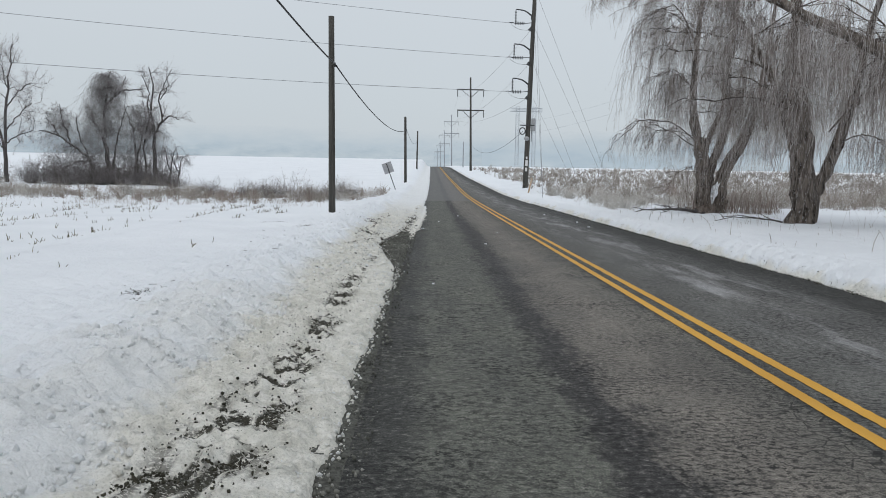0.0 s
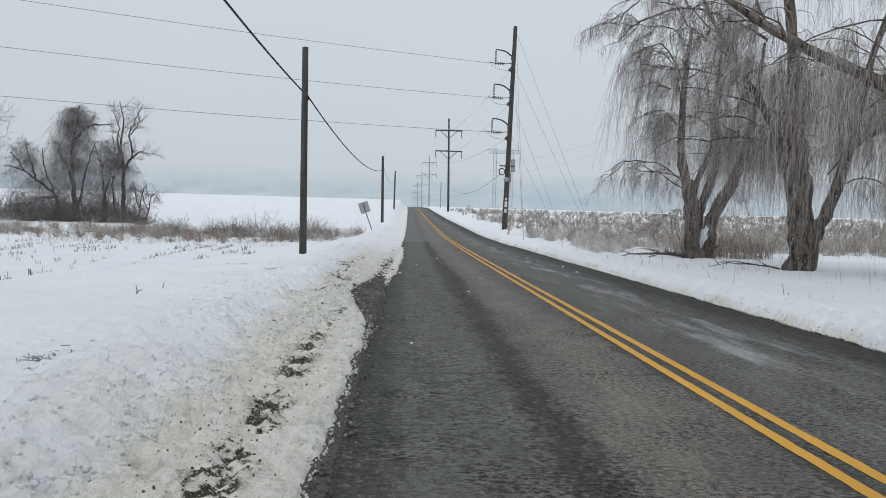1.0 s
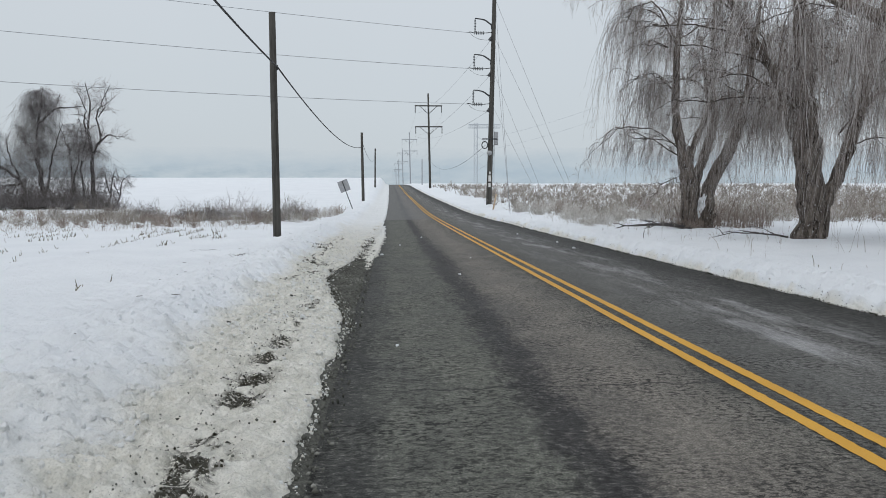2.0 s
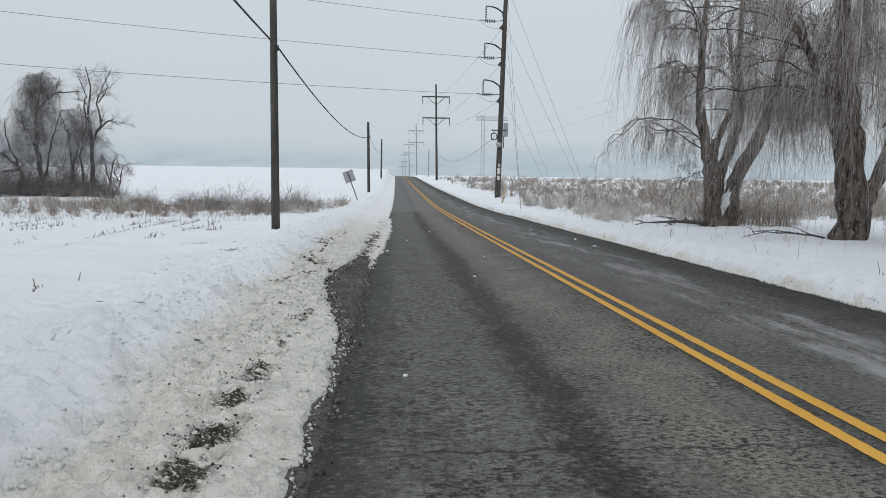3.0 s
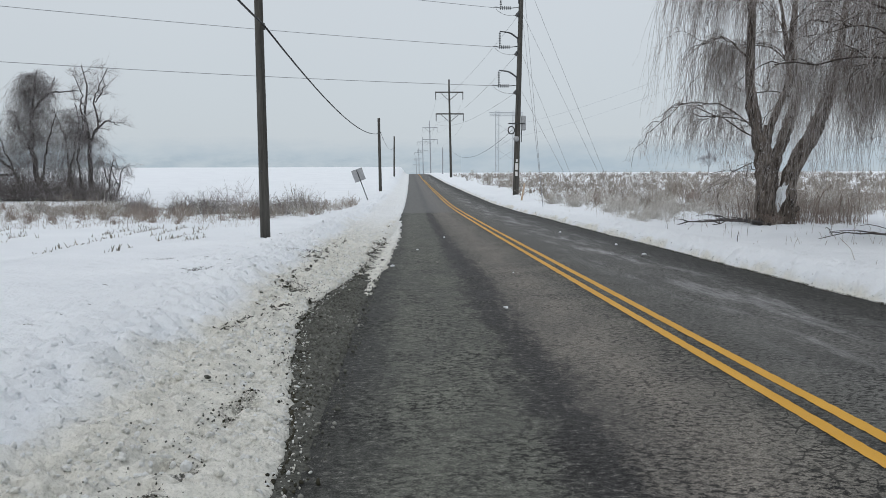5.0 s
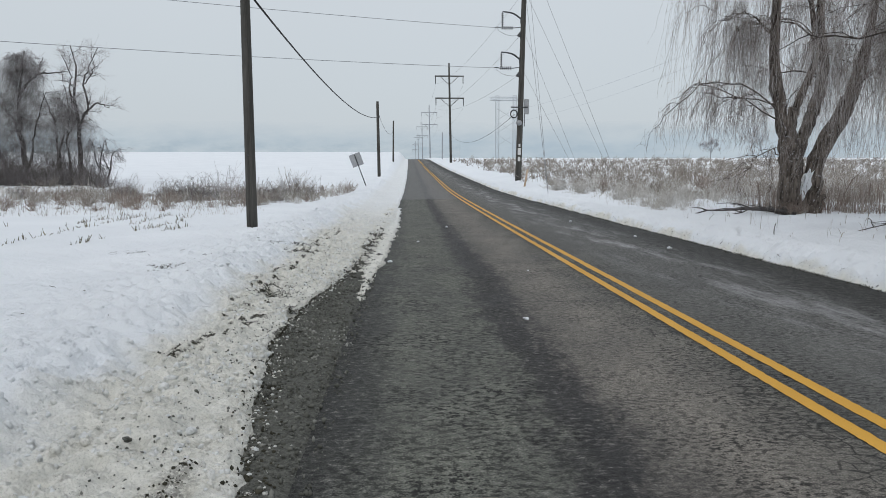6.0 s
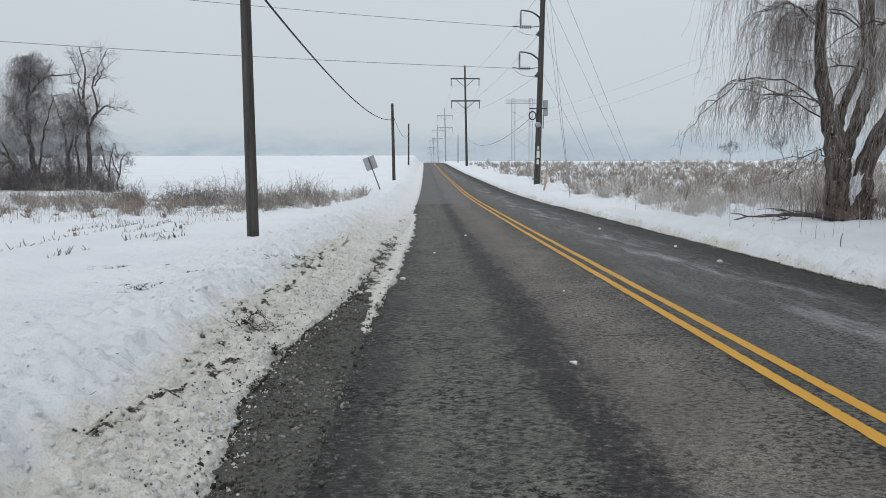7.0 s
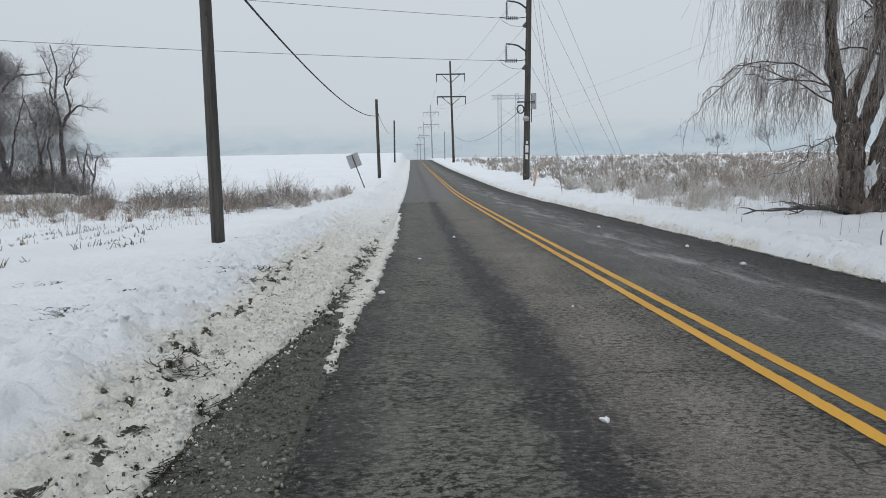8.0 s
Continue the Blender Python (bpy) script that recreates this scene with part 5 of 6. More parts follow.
def shrub(x, y, size, seed, label, mat=TWIG, stems=60, wide=1.0, thick=0.008):
    r = np.random.default_rng(seed)
    n = stems
    a = r.uniform(0, 2 * math.pi, n)
    el = r.uniform(0.35, 1.5, n)
    d = np.stack([np.cos(a) * np.cos(el) * wide, np.sin(a) * np.cos(el) * wide, np.sin(el)], 1)
    base = np.stack([np.cos(a), np.sin(a), 0 * a], 1) * r.uniform(0, 0.18 * size, n)[:, None]
    t = np.linspace(0, 1, 5)[None, :, None]
    L = size * r.uniform(0.5, 1.0, n)[:, None, None]
    main = base[:, None, :] + d[:, None, :] * t * L + np.array([0, 0, -0.12])[None, None, :] * t ** 2 * L + r.normal(0, 0.035 * size, (n, 5, 3)) * t
    v1 = tubes(main, np.linspace(thick, thick * 0.5, 5)[None] * np.ones((n, 1)), 3)
    m = n * 7
    st = main[r.integers(0, n, m), r.integers(1, 5, m)]
    dd = r.normal(0, 0.6, (m, 3)) + np.array([0, 0, 0.4])
    tw = st[:, None, :] + dd[:, None, :] * np.linspace(0, 1, 3)[None, :, None] * size * 0.22 + r.normal(0, 0.01, (m, 3, 3))
    v2 = tubes(tw, np.linspace(thick * 0.7, thick * 0.5, 3)[None] * np.ones((m, 1)), 3)
    v, f = join([v1, v2])
    ob = mesh_object("shrub", v, f, mat)
    ob.matrix_basis = pose(x, y, float(field_z(x, y)) - 0.03)
    return tagged(ob, label, "shrub", "roadside shrubs")


for k, (x, y, s) in enumerate(((-8.9, 47, 1.25), (-7.9, 48, 1.7), (-9.8, 48, 1.1), (-10.6, 49, 1.2), (-13.2, 50, 1.2), (-5.4, 47, 1.1), (-4.6, 50, 1.1), (-6.3, 46, 1.0), (-11.8, 47, 0.8), (-15.5, 51, 0.9), (-18.0, 50, 0.8))):
    shrub(x, y, s, 400 + k, "dark frosted leafless shrub in dry grass", THICKET if k != 1 else TWIG, 64, 1.15, 0.007)
for k, (x, y, s) in enumerate(((-22.5, 70, 1.7), (-25, 69.5, 1.9), (-27.5, 70, 2.2), (-30, 69, 2.1), (-33.5, 70.5, 2.2), (-37, 70, 2.1), (-41, 71, 2.2), (-20.5, 67, 1.3), (-24, 71, 2.4), (-29, 71, 2.6), (-32, 71.5, 2.5), (-26.2, 70.5, 2.3))):
    shrub(x, y, s, 430 + k, "dense leafless thicket shrub under bare trees", THICKET, 130, 1.25, 0.011)
for k, (x, y, s) in enumerate(((9.4, 44.5, 0.75), (10.2, 45.5, 0.8), (10.9, 46.5, 0.7), (10.4, 41.5, 0.6), (11.3, 42.5, 0.6), (9.0, 50, 0.9), (8.6, 54, 0.9), (9.7, 39.2, 0.45))):
    shrub(x, y, s, 460 + k, "low frosted weed clump on snow", WEED_GREY, 60)

# ---- dry grass and reeds ----


def stalks(name, xs, ys, heights, width, mat, seed, label, heads=0.2, lean=0.5):
    """Many bent stalks, each a narrow two-sided strip; some end in a ragged head."""
    r = np.random.default_rng(seed)
    n = len(xs)
    z = field_z(xs, ys)
    tuft = (0.25 + 1.4 * fractal(xs, ys, 0.55, 3, seed + 40)) * r.uniform(0.5, 1.15, n)
    a = r.uniform(0, math.pi, n)
    side = np.stack([np.cos(a), np.sin(a), 0 * a], 1)
    w = (width * r.uniform(0.4, 1.2, n))[:, None]
    b = r.uniform(0, 2 * math.pi, n)
    out = np.stack([np.cos(b), np.sin(b), 0 * b], 1) * np.abs(r.normal(0, lean, n))[:, None]
    base = np.stack([xs, ys, z - 0.03], 1)
    h = (heights * tuft)[:, None]
    up = np.array([[0, 0, 1.0]])
    bend = r.uniform(0.2, 1.6, n)[:, None]
    p1 = base + (up * 0.45 + out * 0.35) * h
    p2 = base + (up * 0.80 + out * (0.75 + 0.3 * bend)) * h
    p3 = base + (up * (1.02 - 0.12 * bend) + out * (1.2 + 0.9 * bend)) * h
    hw = np.where(r.random(n) < heads, 2.2, 0.7)[:, None] * w
    v = np.stack([base - side * w, base + side * w, p1 + side * w * 0.8, p1 - side * w * 0.8, p2 + side * hw, p2 - side * hw, p3 + side * w * 0.25, p3 - side * w * 0.25], 1).reshape(-1, 3)
    i = np.arange(n)[:, None] * 8
    q = np.stack([i + [0, 1, 2, 3], i + [3, 2, 4, 5], i + [5, 4, 6, 7]], 1).reshape(-1, 4)
    ob = mesh_object(name, v, q, mat, shade=False)
    return tagged(ob, label, "dry grass", "", "stuff")


def scatter(n, inside, x0, x1, y0, y1, seed, clump=0.35, scale=0.5):
    r = np.random.default_rng(seed)
    x, y = r.uniform(x0, x1, n * 3), r.uniform(y0, y1, n * 3)
    keep = inside(x, y) & (fractal(x, y, scale, 3, seed) > clump + r.normal(0, 0.10, n * 3))
    return x[keep][:n], y[keep][:n]


def right_reeds(x, y):
    lo = np.interp(y, [38, 42, 46, 52, 60, 90, 200], [15.5, 13.2, 11.6, 10.2, 9.6, 10.2, 12.0])
    return x > lo + 5.0 * (fractal(x, y, 0.35, 3, 5) - 0.45)


def weeds(name, xs, ys, sizes, stems, mat, seed, label, width=0.006, wide=0.9, heads=0.5):
    """Bushy weed clumps: arched ribbon stems with side twigs and ragged heads."""
    r = np.random.default_rng(seed)
    m = len(xs)
    n = m * stems
    size = np.repeat(sizes, stems) * r.uniform(0.45, 1.1, n)
    a = r.uniform(0, 2 * math.pi, n)
    el = r.uniform(0.45, 1.5, n)
    base = np.stack([xs, ys, field_z(xs, ys) - 0.04], 1).repeat(stems, 0)
    base[:, :2] += r.normal(0, 0.16, (n, 2)) * size[:, None]
    d = np.stack([np.cos(a) * np.cos(el) * wide, np.sin(a) * np.cos(el) * wide, np.sin(el)], 1)
    p1 = base + d * (0.55 * size)[:, None] + r.normal(0, 0.03, (n, 3)) * size[:, None]
    p2 = p1 + (d * np.array([1.2, 1.2, 0.75]) + r.normal(0, 0.15, (n, 3))) * (0.45 * size)[:, None]
    b = r.uniform(0, math.pi, n)
    side = np.stack([np.cos(b), np.sin(b), r.normal(0, 0.3, n)], 1) * (width * r.uniform(0.6, 1.3, n))[:, None]
    hw = np.where(r.random(n) < heads, 1.9, 0.5)[:, None]
    v = [np.stack([base - side, base + side, p1 + side * 0.8, p1 - side * 0.8, p2 + side * hw, p2 - side * hw], 1).reshape(-1, 3)]
    i = np.arange(n)[:, None] * 6
    q = [np.stack([i + [0, 1, 2, 3], i + [3, 2, 4, 5]], 1).reshape(-1, 4)]
    at_ = n * 6
    for k in range(3):
        w = r.uniform(0.2, 1.0, (n, 1))
        s0 = p1 * (1 - w) + p2 * w
        e = s0 + (r.normal(0, 0.65, (n, 3)) + d * 0.6 + np.array([[0, 0, 0.25]])) * (size * r.uniform(0.10, 0.30, n))[:, None]
        c = r.uniform(0, math.pi, n)
        sd = np.stack([np.cos(c), np.sin(c), r.normal(0, 0.5, n)], 1) * (width * 0.8 * r.uniform(0.5, 1.4, n))[:, None]
        v.append(np.stack([s0 - sd * 0.6, s0 + sd * 0.6, e + sd * 1.3, e - sd * 1.3], 1).reshape(-1, 3))
        j = at_ + np.arange(n)[:, None] * 4
        q.append(j + [0, 1, 2, 3])
        at_ += n * 4
    ob = mesh_object(name, np.concatenate(v), np.concatenate(q), mat, shade=False)
    return tagged(ob, label, "weeds", "", "stuff")


RIGHT_WEEDS = stalk_material("frosted_brown_weeds", [(0.0, (0.105, 0.085, 0.068)), (0.35, (0.22, 0.19, 0.16)), (0.7, (0.42, 0.395, 0.36)), (1.0, (0.80, 0.80, 0.80))])
for seed, n, box_, lo, hi, stems, mat, width, text in (
        (1, 420, (9, 36, 39, 62), 0.35, 0.95, 34, RIGHT_WEEDS, 0.0065, "bushy frosted brown weeds rising from snow"),
        (2, 260, (9, 34, 40, 62), 0.35, 0.9, 30, WEED_GREY, 0.0065, "pale frosted weeds rising from snow"),
        (3, 700, (9, 75, 58, 105), 0.6, 1.0, 20, RIGHT_WEEDS, 0.013, "bushy frosted weeds spread over the far field"),
        (4, 900, (10, 110, 95, 210), 0.6, 1.0, 12, RIGHT_WEEDS, 0.028, "distant frosted weeds spread over the far field"),
        (5, 200, (9, 34, 40, 60), 0.3, 0.8, 34, REED_RED, 0.006, "reddish brown dry weeds rising from snow")):
    x, y = scatter(n, right_reeds, *box_, seed + 70, 0.40, 0.35)
    weeds("weeds", x, y, np.random.default_rng(seed).uniform(lo, hi, len(x)) * (0.25 + 1.3 * fractal(x, y, 0.4, 2, 9)), stems, mat, seed + 200, text, width)
x, y = scatter(9000, right_reeds, 9, 90, 68, 190, 2, 0.40, 0.2)
stalks("dry_grass", x, y, np.random.default_rng(2).uniform(0.5, 1.0, len(x)), 0.022, REED_TAN, 2, "distant dry tan grass rising from snow")
x, y = scatter(1800, right_reeds, 9, 50, 39, 75, 1, 0.48, 0.5)
stalks("dry_grass", x, y, np.random.default_rng(1).uniform(0.3, 0.95, len(x)), 0.0065, REED_TAN, 1, "tall dry tan grass rising from snow", lean=0.35)
x, y = scatter(3600, lambda x, y: (x > 13.0 + 0.04 * y) & right_reeds(x, y), 14, 60, 39, 70, 3, 0.44, 0.3)
stalks("reeds", x, y, np.random.default_rng(3).uniform(0.5, 1.15, len(x)), 0.008, REED_RED, 3, "dense reddish brown reeds rising from snow", 0.12)
x, y = scatter(34, lambda x, y: x > 8.3, 8.3, 13.5, 36, 46, 14, 0.45, 0.6)
weeds("weeds", x, y, np.random.default_rng(14).uniform(0.25, 0.6, len(x)), 40, WEED_GREY, 214, "small frosted weeds standing alone in snow", 0.005)


def left_reeds(x, y):
    near = np.interp(x, [-40, -20, -10, -6, -4.0, -2.6], [38.5, 37.5, 37, 38, 43, 56])
    far = np.interp(x, [-40, -20, -8, -5, -3], [58, 58, 54, 55, 60])
    return (y > near + 7.0 * (fractal(x, y, 0.35, 3, 6) - 0.42)) & (y < far)


for seed, n, box_, lo, hi, stems, mat, width, text in (
        (5, 200, (-44, -2.8, 37, 60), 0.25, 0.8, 34, REED_RED, 0.0065, "reddish tan dry weeds rising from snow"),
        (6, 330, (-44, -2.8, 41, 60), 0.4, 0.95, 34, RIGHT_WEEDS, 0.0065, "bushy frosted brown weeds rising from snow"),
        (7, 130, (-44, -2.8, 43, 60), 0.4, 0.8, 36, WEED_GREY, 0.007, "frosted grey weeds with ragged seed heads")):
    x, y = scatter(n, left_reeds, *box_, seed + 70, 0.42, 0.35)
    weeds("weeds", x, y, np.random.default_rng(seed).uniform(lo, hi, len(x)) * (0.1 + 1.5 * fractal(x, y, 0.4, 2, 12)), stems, mat, seed + 230, text, width, heads=0.7)
x, y = scatter(3500, left_reeds, -44, -2.8, 36, 60, 5, 0.50, 0.5)
stalks("dry_grass", x, y, np.random.default_rng(5).uniform(0.15, 0.55, len(x)), 0.007, REED_TAN, 5, "dry tan grass and weeds rising from snow")
x, y = scatter(2600, lambda x, y: y > 33 + 5 * fractal(x, y, 0.3, 2, 3), -40, -4.5, 33, 42, 7, 0.54, 0.4)
stalks("dry_grass", x, y, np.random.default_rng(7).uniform(0.08, 0.34, len(x)), 0.006, REED_TAN, 7, "sparse dry grass poking through field snow")
x, y = scatter(260, lambda x, y: (x > 7.2), 7, 14, 12, 44, 8, 0.5, 0.6)
stalks("dry_grass", x, y, np.random.default_rng(8).uniform(0.15, 0.5, len(x)), 0.006, REED_TAN, 8, "sparse dry stems poking through roadside snow", 0.1, 0.3)
x, y = scatter(1200, lambda x, y: np.hypot(x - 13.4, y - 35.6) < 2.2, 11, 16, 34.0, 38, 9, 0.3)
stalks("dry_grass", x, y, np.random.default_rng(9).uniform(0.3, 1.0, len(x)), 0.008, REED_RED, 9, "dry reddish grass around the willow trunks", 0.3, 0.25)

x, y = scatter(2600, lambda x, y: x > 8.3, 8, 15, 37, 58, 10, 0.52, 0.9)
stalks("dry_grass", x, y, np.random.default_rng(10).uniform(0.1, 0.5, len(x)), 0.007, WEED_GREY, 10, "sparse frosted grass at the edge of the snow", 0.4)

# corn stubble: short broken stretches of cut stalks in rows along the field
r = np.random.default_rng(20)
sx_, sy_ = [], []
for k in range(22):
    row = -4.5 - 0.76 * k
    ys = np.arange(12, 36, 0.11)
    dense = fractal(ys * 0 + k * 3.1, ys, 0.30, 2, 77)
    keep = (dense + r.normal(0, 0.07, len(ys)) > (0.60 if k > 2 else 0.70)) & (r.random(len(ys)) < 0.7)
    sx_.append(row + 0.12 * np.sin(ys[keep] * 0.4 + k) + r.normal(0, 0.05, keep.sum()))
    sy_.append(ys[keep] + r.normal(0, 0.05, keep.sum()))
sx_, sy_ = np.concatenate(sx_).repeat(2), np.concatenate(sy_).repeat(2)
n = len(sx_)
sx_, sy_ = sx_ + r.normal(0, 0.018, n), sy_ + r.normal(0, 0.018, n)
hgt = 0.02 + 0.13 * r.random(n) ** 1.7
base = np.stack([sx_, sy_, field_z(sx_, sy_) - 0.04], 1)
tip = base + np.stack([r.normal(0, 0.045, n), r.normal(0, 0.045, n), hgt + 0.04], 1)
v, f = tubes(np.stack([base, (base + tip) / 2 + r.normal(0, 0.010, (n, 3)), tip], 1), np.stack([np.full(n, 0.0075), np.full(n, 0.007), np.full(n, 0.004)], 1), 4)
tagged(mesh_object("corn_stubble", v, f, STUBBLE), "broken rows of cut corn stubble poking through snow", "stubble", "", "stuff")

# ---- small things ----


def fallen_branch(x, y, azimuth, length, seed, label, rad=0.05):
    r = np.random.default_rng(seed)
    ob = tagged(empty("fallen_branch", x, y, float(field_z(x, y))), label, "branch", "fallen branches")
    main = arch((0, 0, 0.04), azimuth, length, 0.06, 0.0, 8, 0.06, r)
    main[:, 2] = 0.04 + 0.14 * np.sin(np.linspace(0, math.pi, 8)) + r.normal(0, 0.02, 8)
    v, f = tubes(main[None], np.linspace(rad, rad * 0.25, 8)[None], 8)
    mesh_object("stem", v, f, DARK_BARK, ob)
    for k in range(9):
        i = r.integers(1, 7)
        s = arch(main[i], azimuth + r.choice((-0.6, 0.6)) + r.normal(0, 0.2), r.uniform(0.4, 1.1), r.uniform(0.0, 0.5), r.uniform(-0.2, 0.2), 6, 0.12, r)
        s[:, 2] = np.maximum(s[:, 2], 0.02)
        v, f = tubes(s[None], np.linspace(rad * 0.4, 0.006, 6)[None], 5)
        mesh_object("side_branch", v, f, DARK_BARK, ob)
    return ob


fallen_branch(11.75, 34.1, math.pi + 0.12, 2.9, 51, "dark fallen willow branch lying on snow", 0.06)
fallen_branch(11.7, 33.7, math.pi + 0.25, 1.9, 52, "dark fallen willow branch lying on snow", 0.045)
fallen_branch(11.85, 26.6, math.pi - 0.2, 2.2, 53, "thin fallen willow branch by the thick trunk", 0.03)


shrub(11.75, 33.9, 0.5, 870, "brown tangle of broken twigs beside the willow trunk", REED_RED, 70, 1.6, 0.006)
shrub(11.45, 34.0, 0.4, 871, "brown tangle of broken twigs beside the willow trunk", DARK_BARK, 40, 1.8, 0.006)


def lump(x, y, size, seed, mat, name, label, z=None, flat=0.6):
    bm = bmesh.new()
    bmesh.ops.create_icosphere(bm, subdivisions=2, radius=size)
    r = np.random.default_rng(seed)
    o = r.uniform(0, 50, 3)
    for vv in bm.verts:
        k = 0.75 + 0.6 * noise.noise(Vector(vv.co / size * 1.3) + Vector(o))
        vv.co = Vector((vv.co.x * k, vv.co.y * k, vv.co.z * k * flat))
    me = bpy.data.meshes.new(name)
    bm.to_mesh(me)
    bm.free()
    me.materials.append(mat)
    ob = new(name, me)
    base = float(rise(y) + road_height(np.array([x - float(drift(y))]), np.array([y]))[0][0]) if z is None else z
    ob.matrix_basis = pose(x, y, base + size * flat * 0.42, 0, 0, float(r.uniform(0, 360)))
    return ob


ICE = two_tone("ice_lump", (0.62, 0.65, 0.68), (0.82, 0.84, 0.86), 30.0, 0.5, bump=0.3)
r = np.random.default_rng(30)
spots = [(1.40, 18.2, 0.035), (-0.02, 23.4, 0.05), (5.15, 25.2, 0.06), (5.3, 28.0, 0.05), (0.15, 11.4, 0.03), (2.0, 22.0, 0.02), (0.5, 27.0, 0.03), (4.9, 33.0, 0.05), (1.3, 31.0, 0.04)]
for k, (x, y, s) in enumerate(spots):
    tagged(lump(x, y, s, 600 + k, ICE, "ice_lump", "small white lump of ice on asphalt"), "small white lump of ice on asphalt", "ice", "ice lumps")
tagged(lump(-0.22, 24.3, 0.085, 700, GRAVEL, "clod", ""), "dark clod of frozen dirt at the asphalt edge", "clod", "dirt clods")
for k, (x, y, s) in enumerate(((-1.22, 17.55, 0.07), (-1.55, 18.6, 0.04), (-1.45, 20.2, 0.035), (-1.2, 14.4, 0.03), (-1.6, 12.1, 0.035))):
    tagged(lump(x, y, s, 720 + k, GRAVEL, "clod", "", float(field_z(x, y)) - 0.01), "dark clod of frozen dirt half sunk in snow", "clod", "dirt clods")

bm = bmesh.new()
bmesh.ops.create_icosphere(bm, subdivisions=3, radius=1.0)
for vv in bm.verts:
    k = 0.80 + 0.55 * noise.noise(vv.co * 1.9) + 0.25 * noise.noise(vv.co * 5.0)
    vv.co = Vector((vv.co.x * 0.16 * k, vv.co.y * 0.20 * k, vv.co.z * 0.52 * k))
me = bpy.data.meshes.new("snow_patch")
bm.to_mesh(me)
bm.free()
me.materials.append(SNOW)
wedge = tagged(new("snow_patch", me), "white snow lodged between the willow trunks", "snow")
wedge.matrix_basis = pose(12.33, 34.40, float(field_z(12.2, 34.6)) + 0.90, 0, 14, 0)

# snow heaped at the willow trunks
for k, (x, y, sz_) in enumerate(((12.75, 34.2, 0.34), (13.1, 34.45, 0.28), (11.75, 34.35, 0.24), (12.4, 34.05, 0.22), (11.8, 25.6, 0.26), (12.35, 25.4, 0.22), (12.75, 25.7, 0.25))):
    heap = lump(x, y, sz_, 760 + k, SNOW, "snow_heap", "", float(field_z(x, y)) - 0.14 * sz_ / 0.25, 0.5)
    heap.data.polygons.foreach_set("use_smooth", np.ones(len(heap.data.polygons), bool))
    tagged(heap, "rounded heap of white snow against a willow trunk", "snow", "snow heaps")

zs = float(field_z(6.95, 24.8))
v, f = rod(bowed([(6.95, 24.8, zs - 0.05), (6.93, 24.8, zs + 0.12), (6.97, 24.82, zs + 0.25)], 6), np.linspace(0.010, 0.006, 6), 6)
tagged(mesh_object("stick", v, f, DARK_BARK), "dark stick standing upright in roadside snow", "stick")

# loose stones of the shoulder and crumbs of snow
r = np.random.default_rng(40)
ico = bmesh.new()
bmesh.ops.create_icosphere(ico, subdivisions=1, radius=1.0)
iv = np.array([tuple(q.co) for q in ico.verts])
jf = np.array([[q.index for q in fc.verts] for fc in ico.faces])
ico.free()


def crumbs(name, xs, ys, zs, sizes, mat, label, category, shade=False):
    n = len(xs)
    sc = sizes[:, None, None] * r.uniform(0.6, 1.25, (n, 1, 3)) * (1 + r.normal(0, 0.24, (n, len(iv), 1)))
    v = iv[None] * sc + np.stack([xs, ys, zs], 1)[:, None, :]
    f = (jf[None] + (np.arange(n) * len(iv))[:, None, None]).reshape(-1, 3)
    return tagged(mesh_object(name, v.reshape(-1, 3), f, mat, shade=shade), label, category, "", "stuff")


MUD = stalk_material("dark_olive_mud", [(0.0, (0.022, 0.022, 0.017)), (0.7, (0.055, 0.052, 0.038)), (1.0, (0.16, 0.15, 0.12))])
for k, (x, y, s) in enumerate(((-2.95, 9.0, 0.20), (-2.97, 21.7, 0.22), (-2.1, 23.9, 0.16), (-2.65, 22.6, 0.16), (-1.42, 19.3, 0.26), (-1.35, 19.7, 0.2), (-4.4, 24.5, 0.2), (-1.05, 17.6, 0.16), (-1.0, 18.5, 0.14), (-1.75, 16.9, 0.18), (-1.66, 24.6, 0.2), (-1.7, 23.4, 0.18))):
    ob = shrub(x, y, s, 800 + k, "dark dead weed flattened on roadside snow", MUD, 26, 2.0, 0.005)
    ob.scale = (1.3, 1.3, 0.45)
STONE = stalk_material("shoulder_stones", [(0.0, (0.045, 0.046, 0.040)), (0.6, (0.14, 0.142, 0.125)), (1.0, (0.40, 0.40, 0.37))])
n = 26000
y = r.uniform(3, 30, n)
l = np.minimum(r.uniform(-1.3, -0.30, n), r.uniform(-0.9, -0.1, n))
h, _ = snow_height(l, y)
keep = h < 0.0
l, y = l[keep], y[keep]
crumbs("gravel_stones", l + drift(y), y, rise(y) - 0.008 + 0 * y, 0.003 + 0.014 * r.random(len(y)) ** 3, STONE, "loose dark gravel stones on the shoulder", "gravel")
n = 5000
y = r.uniform(3, 40, n)
l = snow_edge(y) + np.abs(r.normal(0, 0.07, n)) * np.where(r.random(n) < 0.5, -1.5, np.where((y < 12) | (y > 26), 0.2, 0.8))
h, _ = snow_height(l, y)
z = rise(y) + np.maximum(h, -0.012)
bits = crumbs("snow_crumbs", l + drift(y), y, z, 0.002 + 0.014 * r.random(n) ** 3, SNOW, "crumbs of ploughed snow along the shoulder", "snow", True)
a = bits.data.attributes.new("dirt", "FLOAT", "POINT")
a.data.foreach_set("value", np.repeat(r.uniform(0.3, 1.0, n), len(iv)).astype(np.float32))
n = 24000
y = 3 + 31 * r.random(n) ** 1.2
l = r.uniform(-2.6, 0.0, n)
l = np.where(l > snow_edge(y), snow_edge(y) - r.exponential(0.5, n), l)
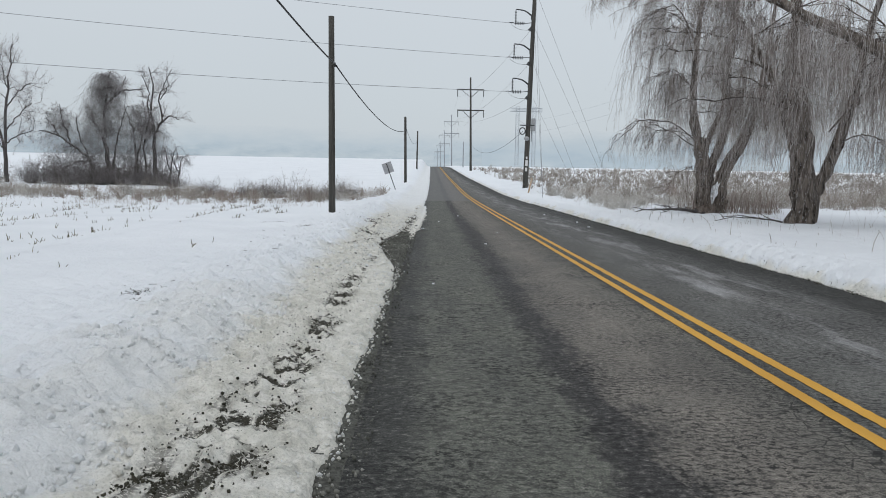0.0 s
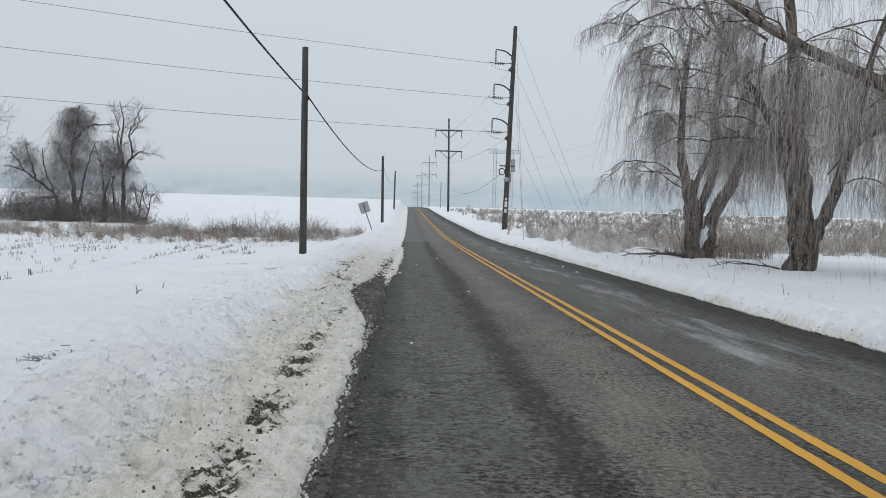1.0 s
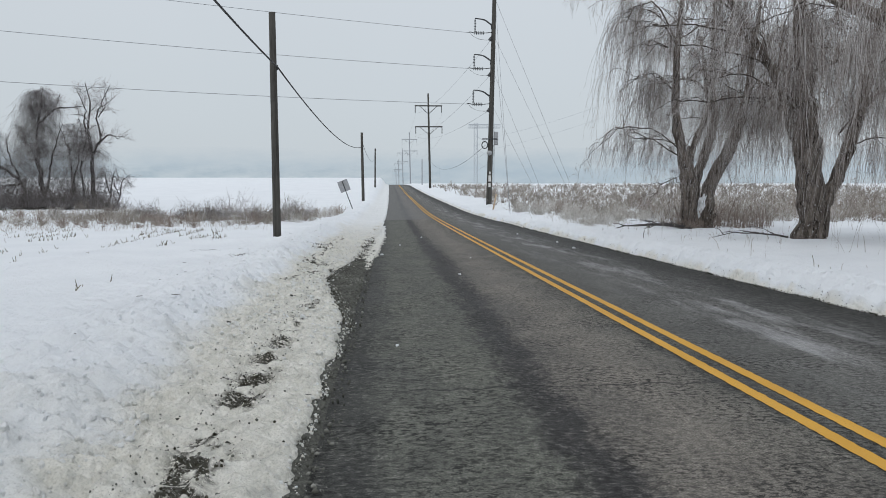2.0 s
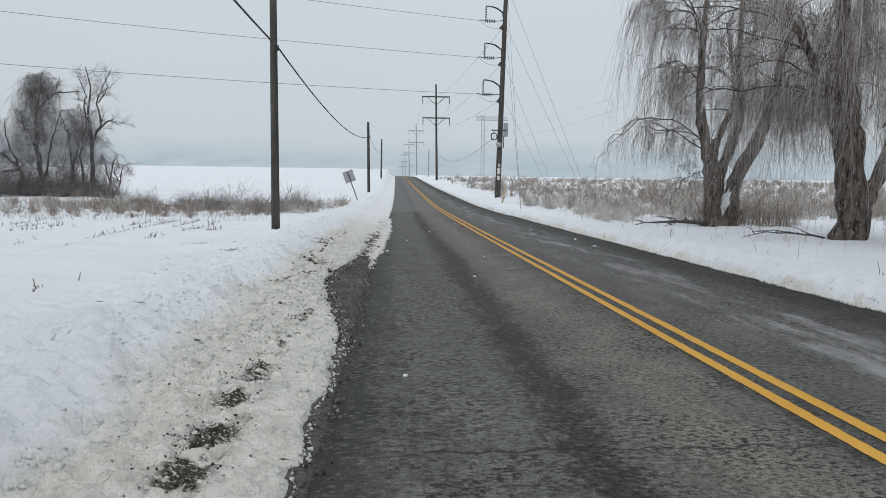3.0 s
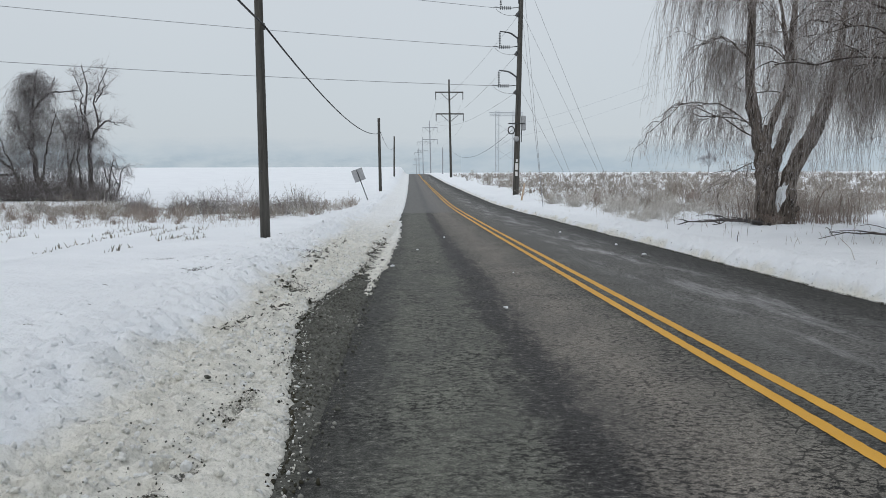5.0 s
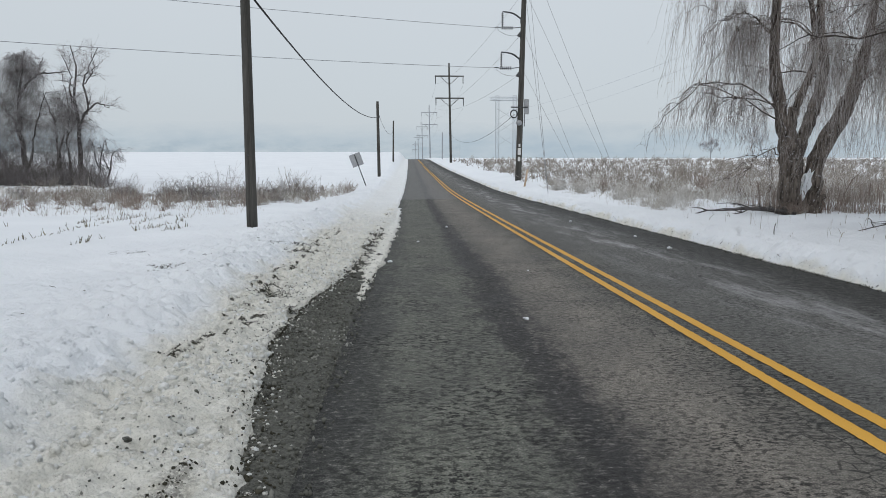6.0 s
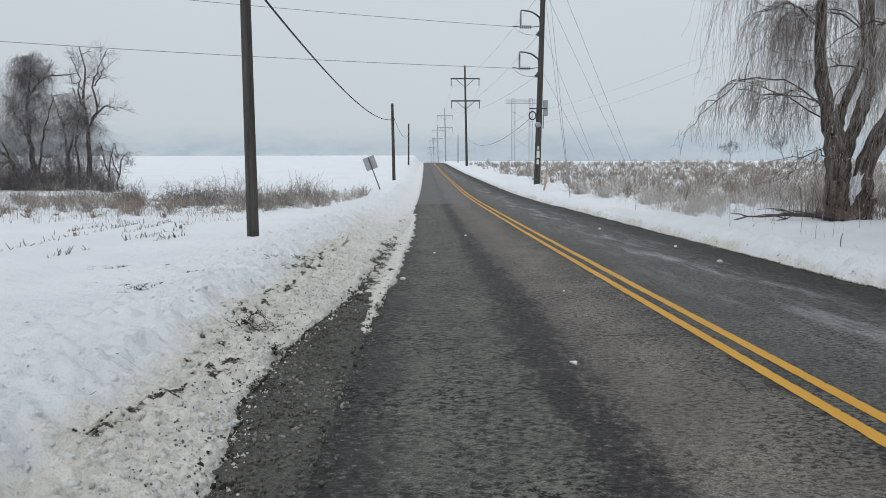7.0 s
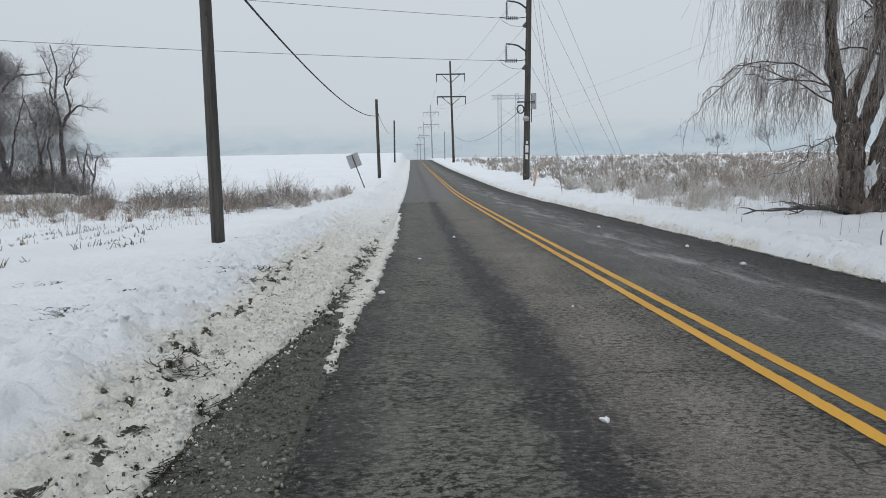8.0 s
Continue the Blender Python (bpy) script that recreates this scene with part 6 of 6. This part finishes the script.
h, dirt = snow_height(l, y)
keep = (h > 0.01) & (dirt < 1.0) & (fractal(l, y, 1.8, 3, 66) + r.normal(0, 0.1, n) > 0.45) & (r.random(n) < 0.35 + 0.65 * dirt)
l, y, h, dirt = l[keep], y[keep], h[keep], dirt[keep]
clods = crumbs("snow_clods", l + drift(y), y, rise(y) + h, 0.008 + 0.022 * r.random(len(y)) ** 2.2, SNOW, "lumps of gritty ploughed snow along the road", "snow", True)
a = clods.data.attributes.new("dirt", "FLOAT", "POINT")
a.data.foreach_set("value", np.repeat(np.clip(dirt * r.uniform(0.4, 1.0, len(y)), 0, 1), len(iv)).astype(np.float32))
n = 2600
y = r.uniform(3, 26, n)
l = r.normal(-1.12, 0.16, n)
crumbs("dirt_crumbs", l + drift(y), y, field_z(l + drift(y), y), r.uniform(0.003, 0.010, n), STONE, "dark dirt crumbs strewn over gritty snow", "dirt")
n = 5000
y = r.uniform(9, 48, n)
l = 6.0 + 0.16 * (fractal(y * 0 + 9.0, y, 1.3, 4, 81) - 0.5) + r.normal(-0.03, 0.05, n)
crumbs("edge_dirt", l + drift(y), y, rise(y) - 0.02 + np.maximum(snow_height(l, y)[0] + 0.02, 0), 0.003 + 0.008 * r.random(n) ** 2, MUD, "dark muddy debris along the asphalt edge", "dirt")
n = 70000
y = 3 + 31 * r.random(n) ** 1.3
l = r.uniform(-1.8, -0.5, n)
h, dirt = snow_height(l, y)
keep = dirt > 1.14 + r.normal(0, 0.05, n)
l, y, h = l[keep], y[keep], h[keep]
crumbs("soil_crumbs", l + drift(y), y, rise(y) + h, 0.002 + 0.009 * r.random(len(y)) ** 2, MUD, "dark soil crumbs in melted strips of snow", "dirt")
n = 2600
y = r.uniform(12.5, 30, n)
l = snow_edge(y) + r.normal(0.03, 0.06, n) * (fractal(y * 0, y, 0.9, 3, 19) > 0.42)
h, _ = snow_height(l, y)
crumbs("soil_crumbs", l + drift(y), y, rise(y) + np.maximum(h, -0.012), 0.003 + 0.014 * r.random(n) ** 2.5, MUD, "dark soil crumbs along the snow's melting edge", "dirt")
n = 70
y = r.uniform(9, 30, n)
l = r.uniform(-4.2, -1.8, n)
s0 = np.stack([l + drift(y), y, field_z(l + drift(y), y) + 0.006], 1)
d = r.normal(0, 1, (n, 3))
d[:, 2] = np.abs(d[:, 2]) * 0.15
d *= r.uniform(0.01, 0.04, (n, 1))
v, f = tubes(np.stack([s0, s0 + d, s0 + 2 * d], 1), np.full((n, 3), 0.004), 3)
tagged(mesh_object("twig_litter", v, f, DARK_BARK), "dark twig litter scattered on roadside snow", "twigs", "", "stuff")
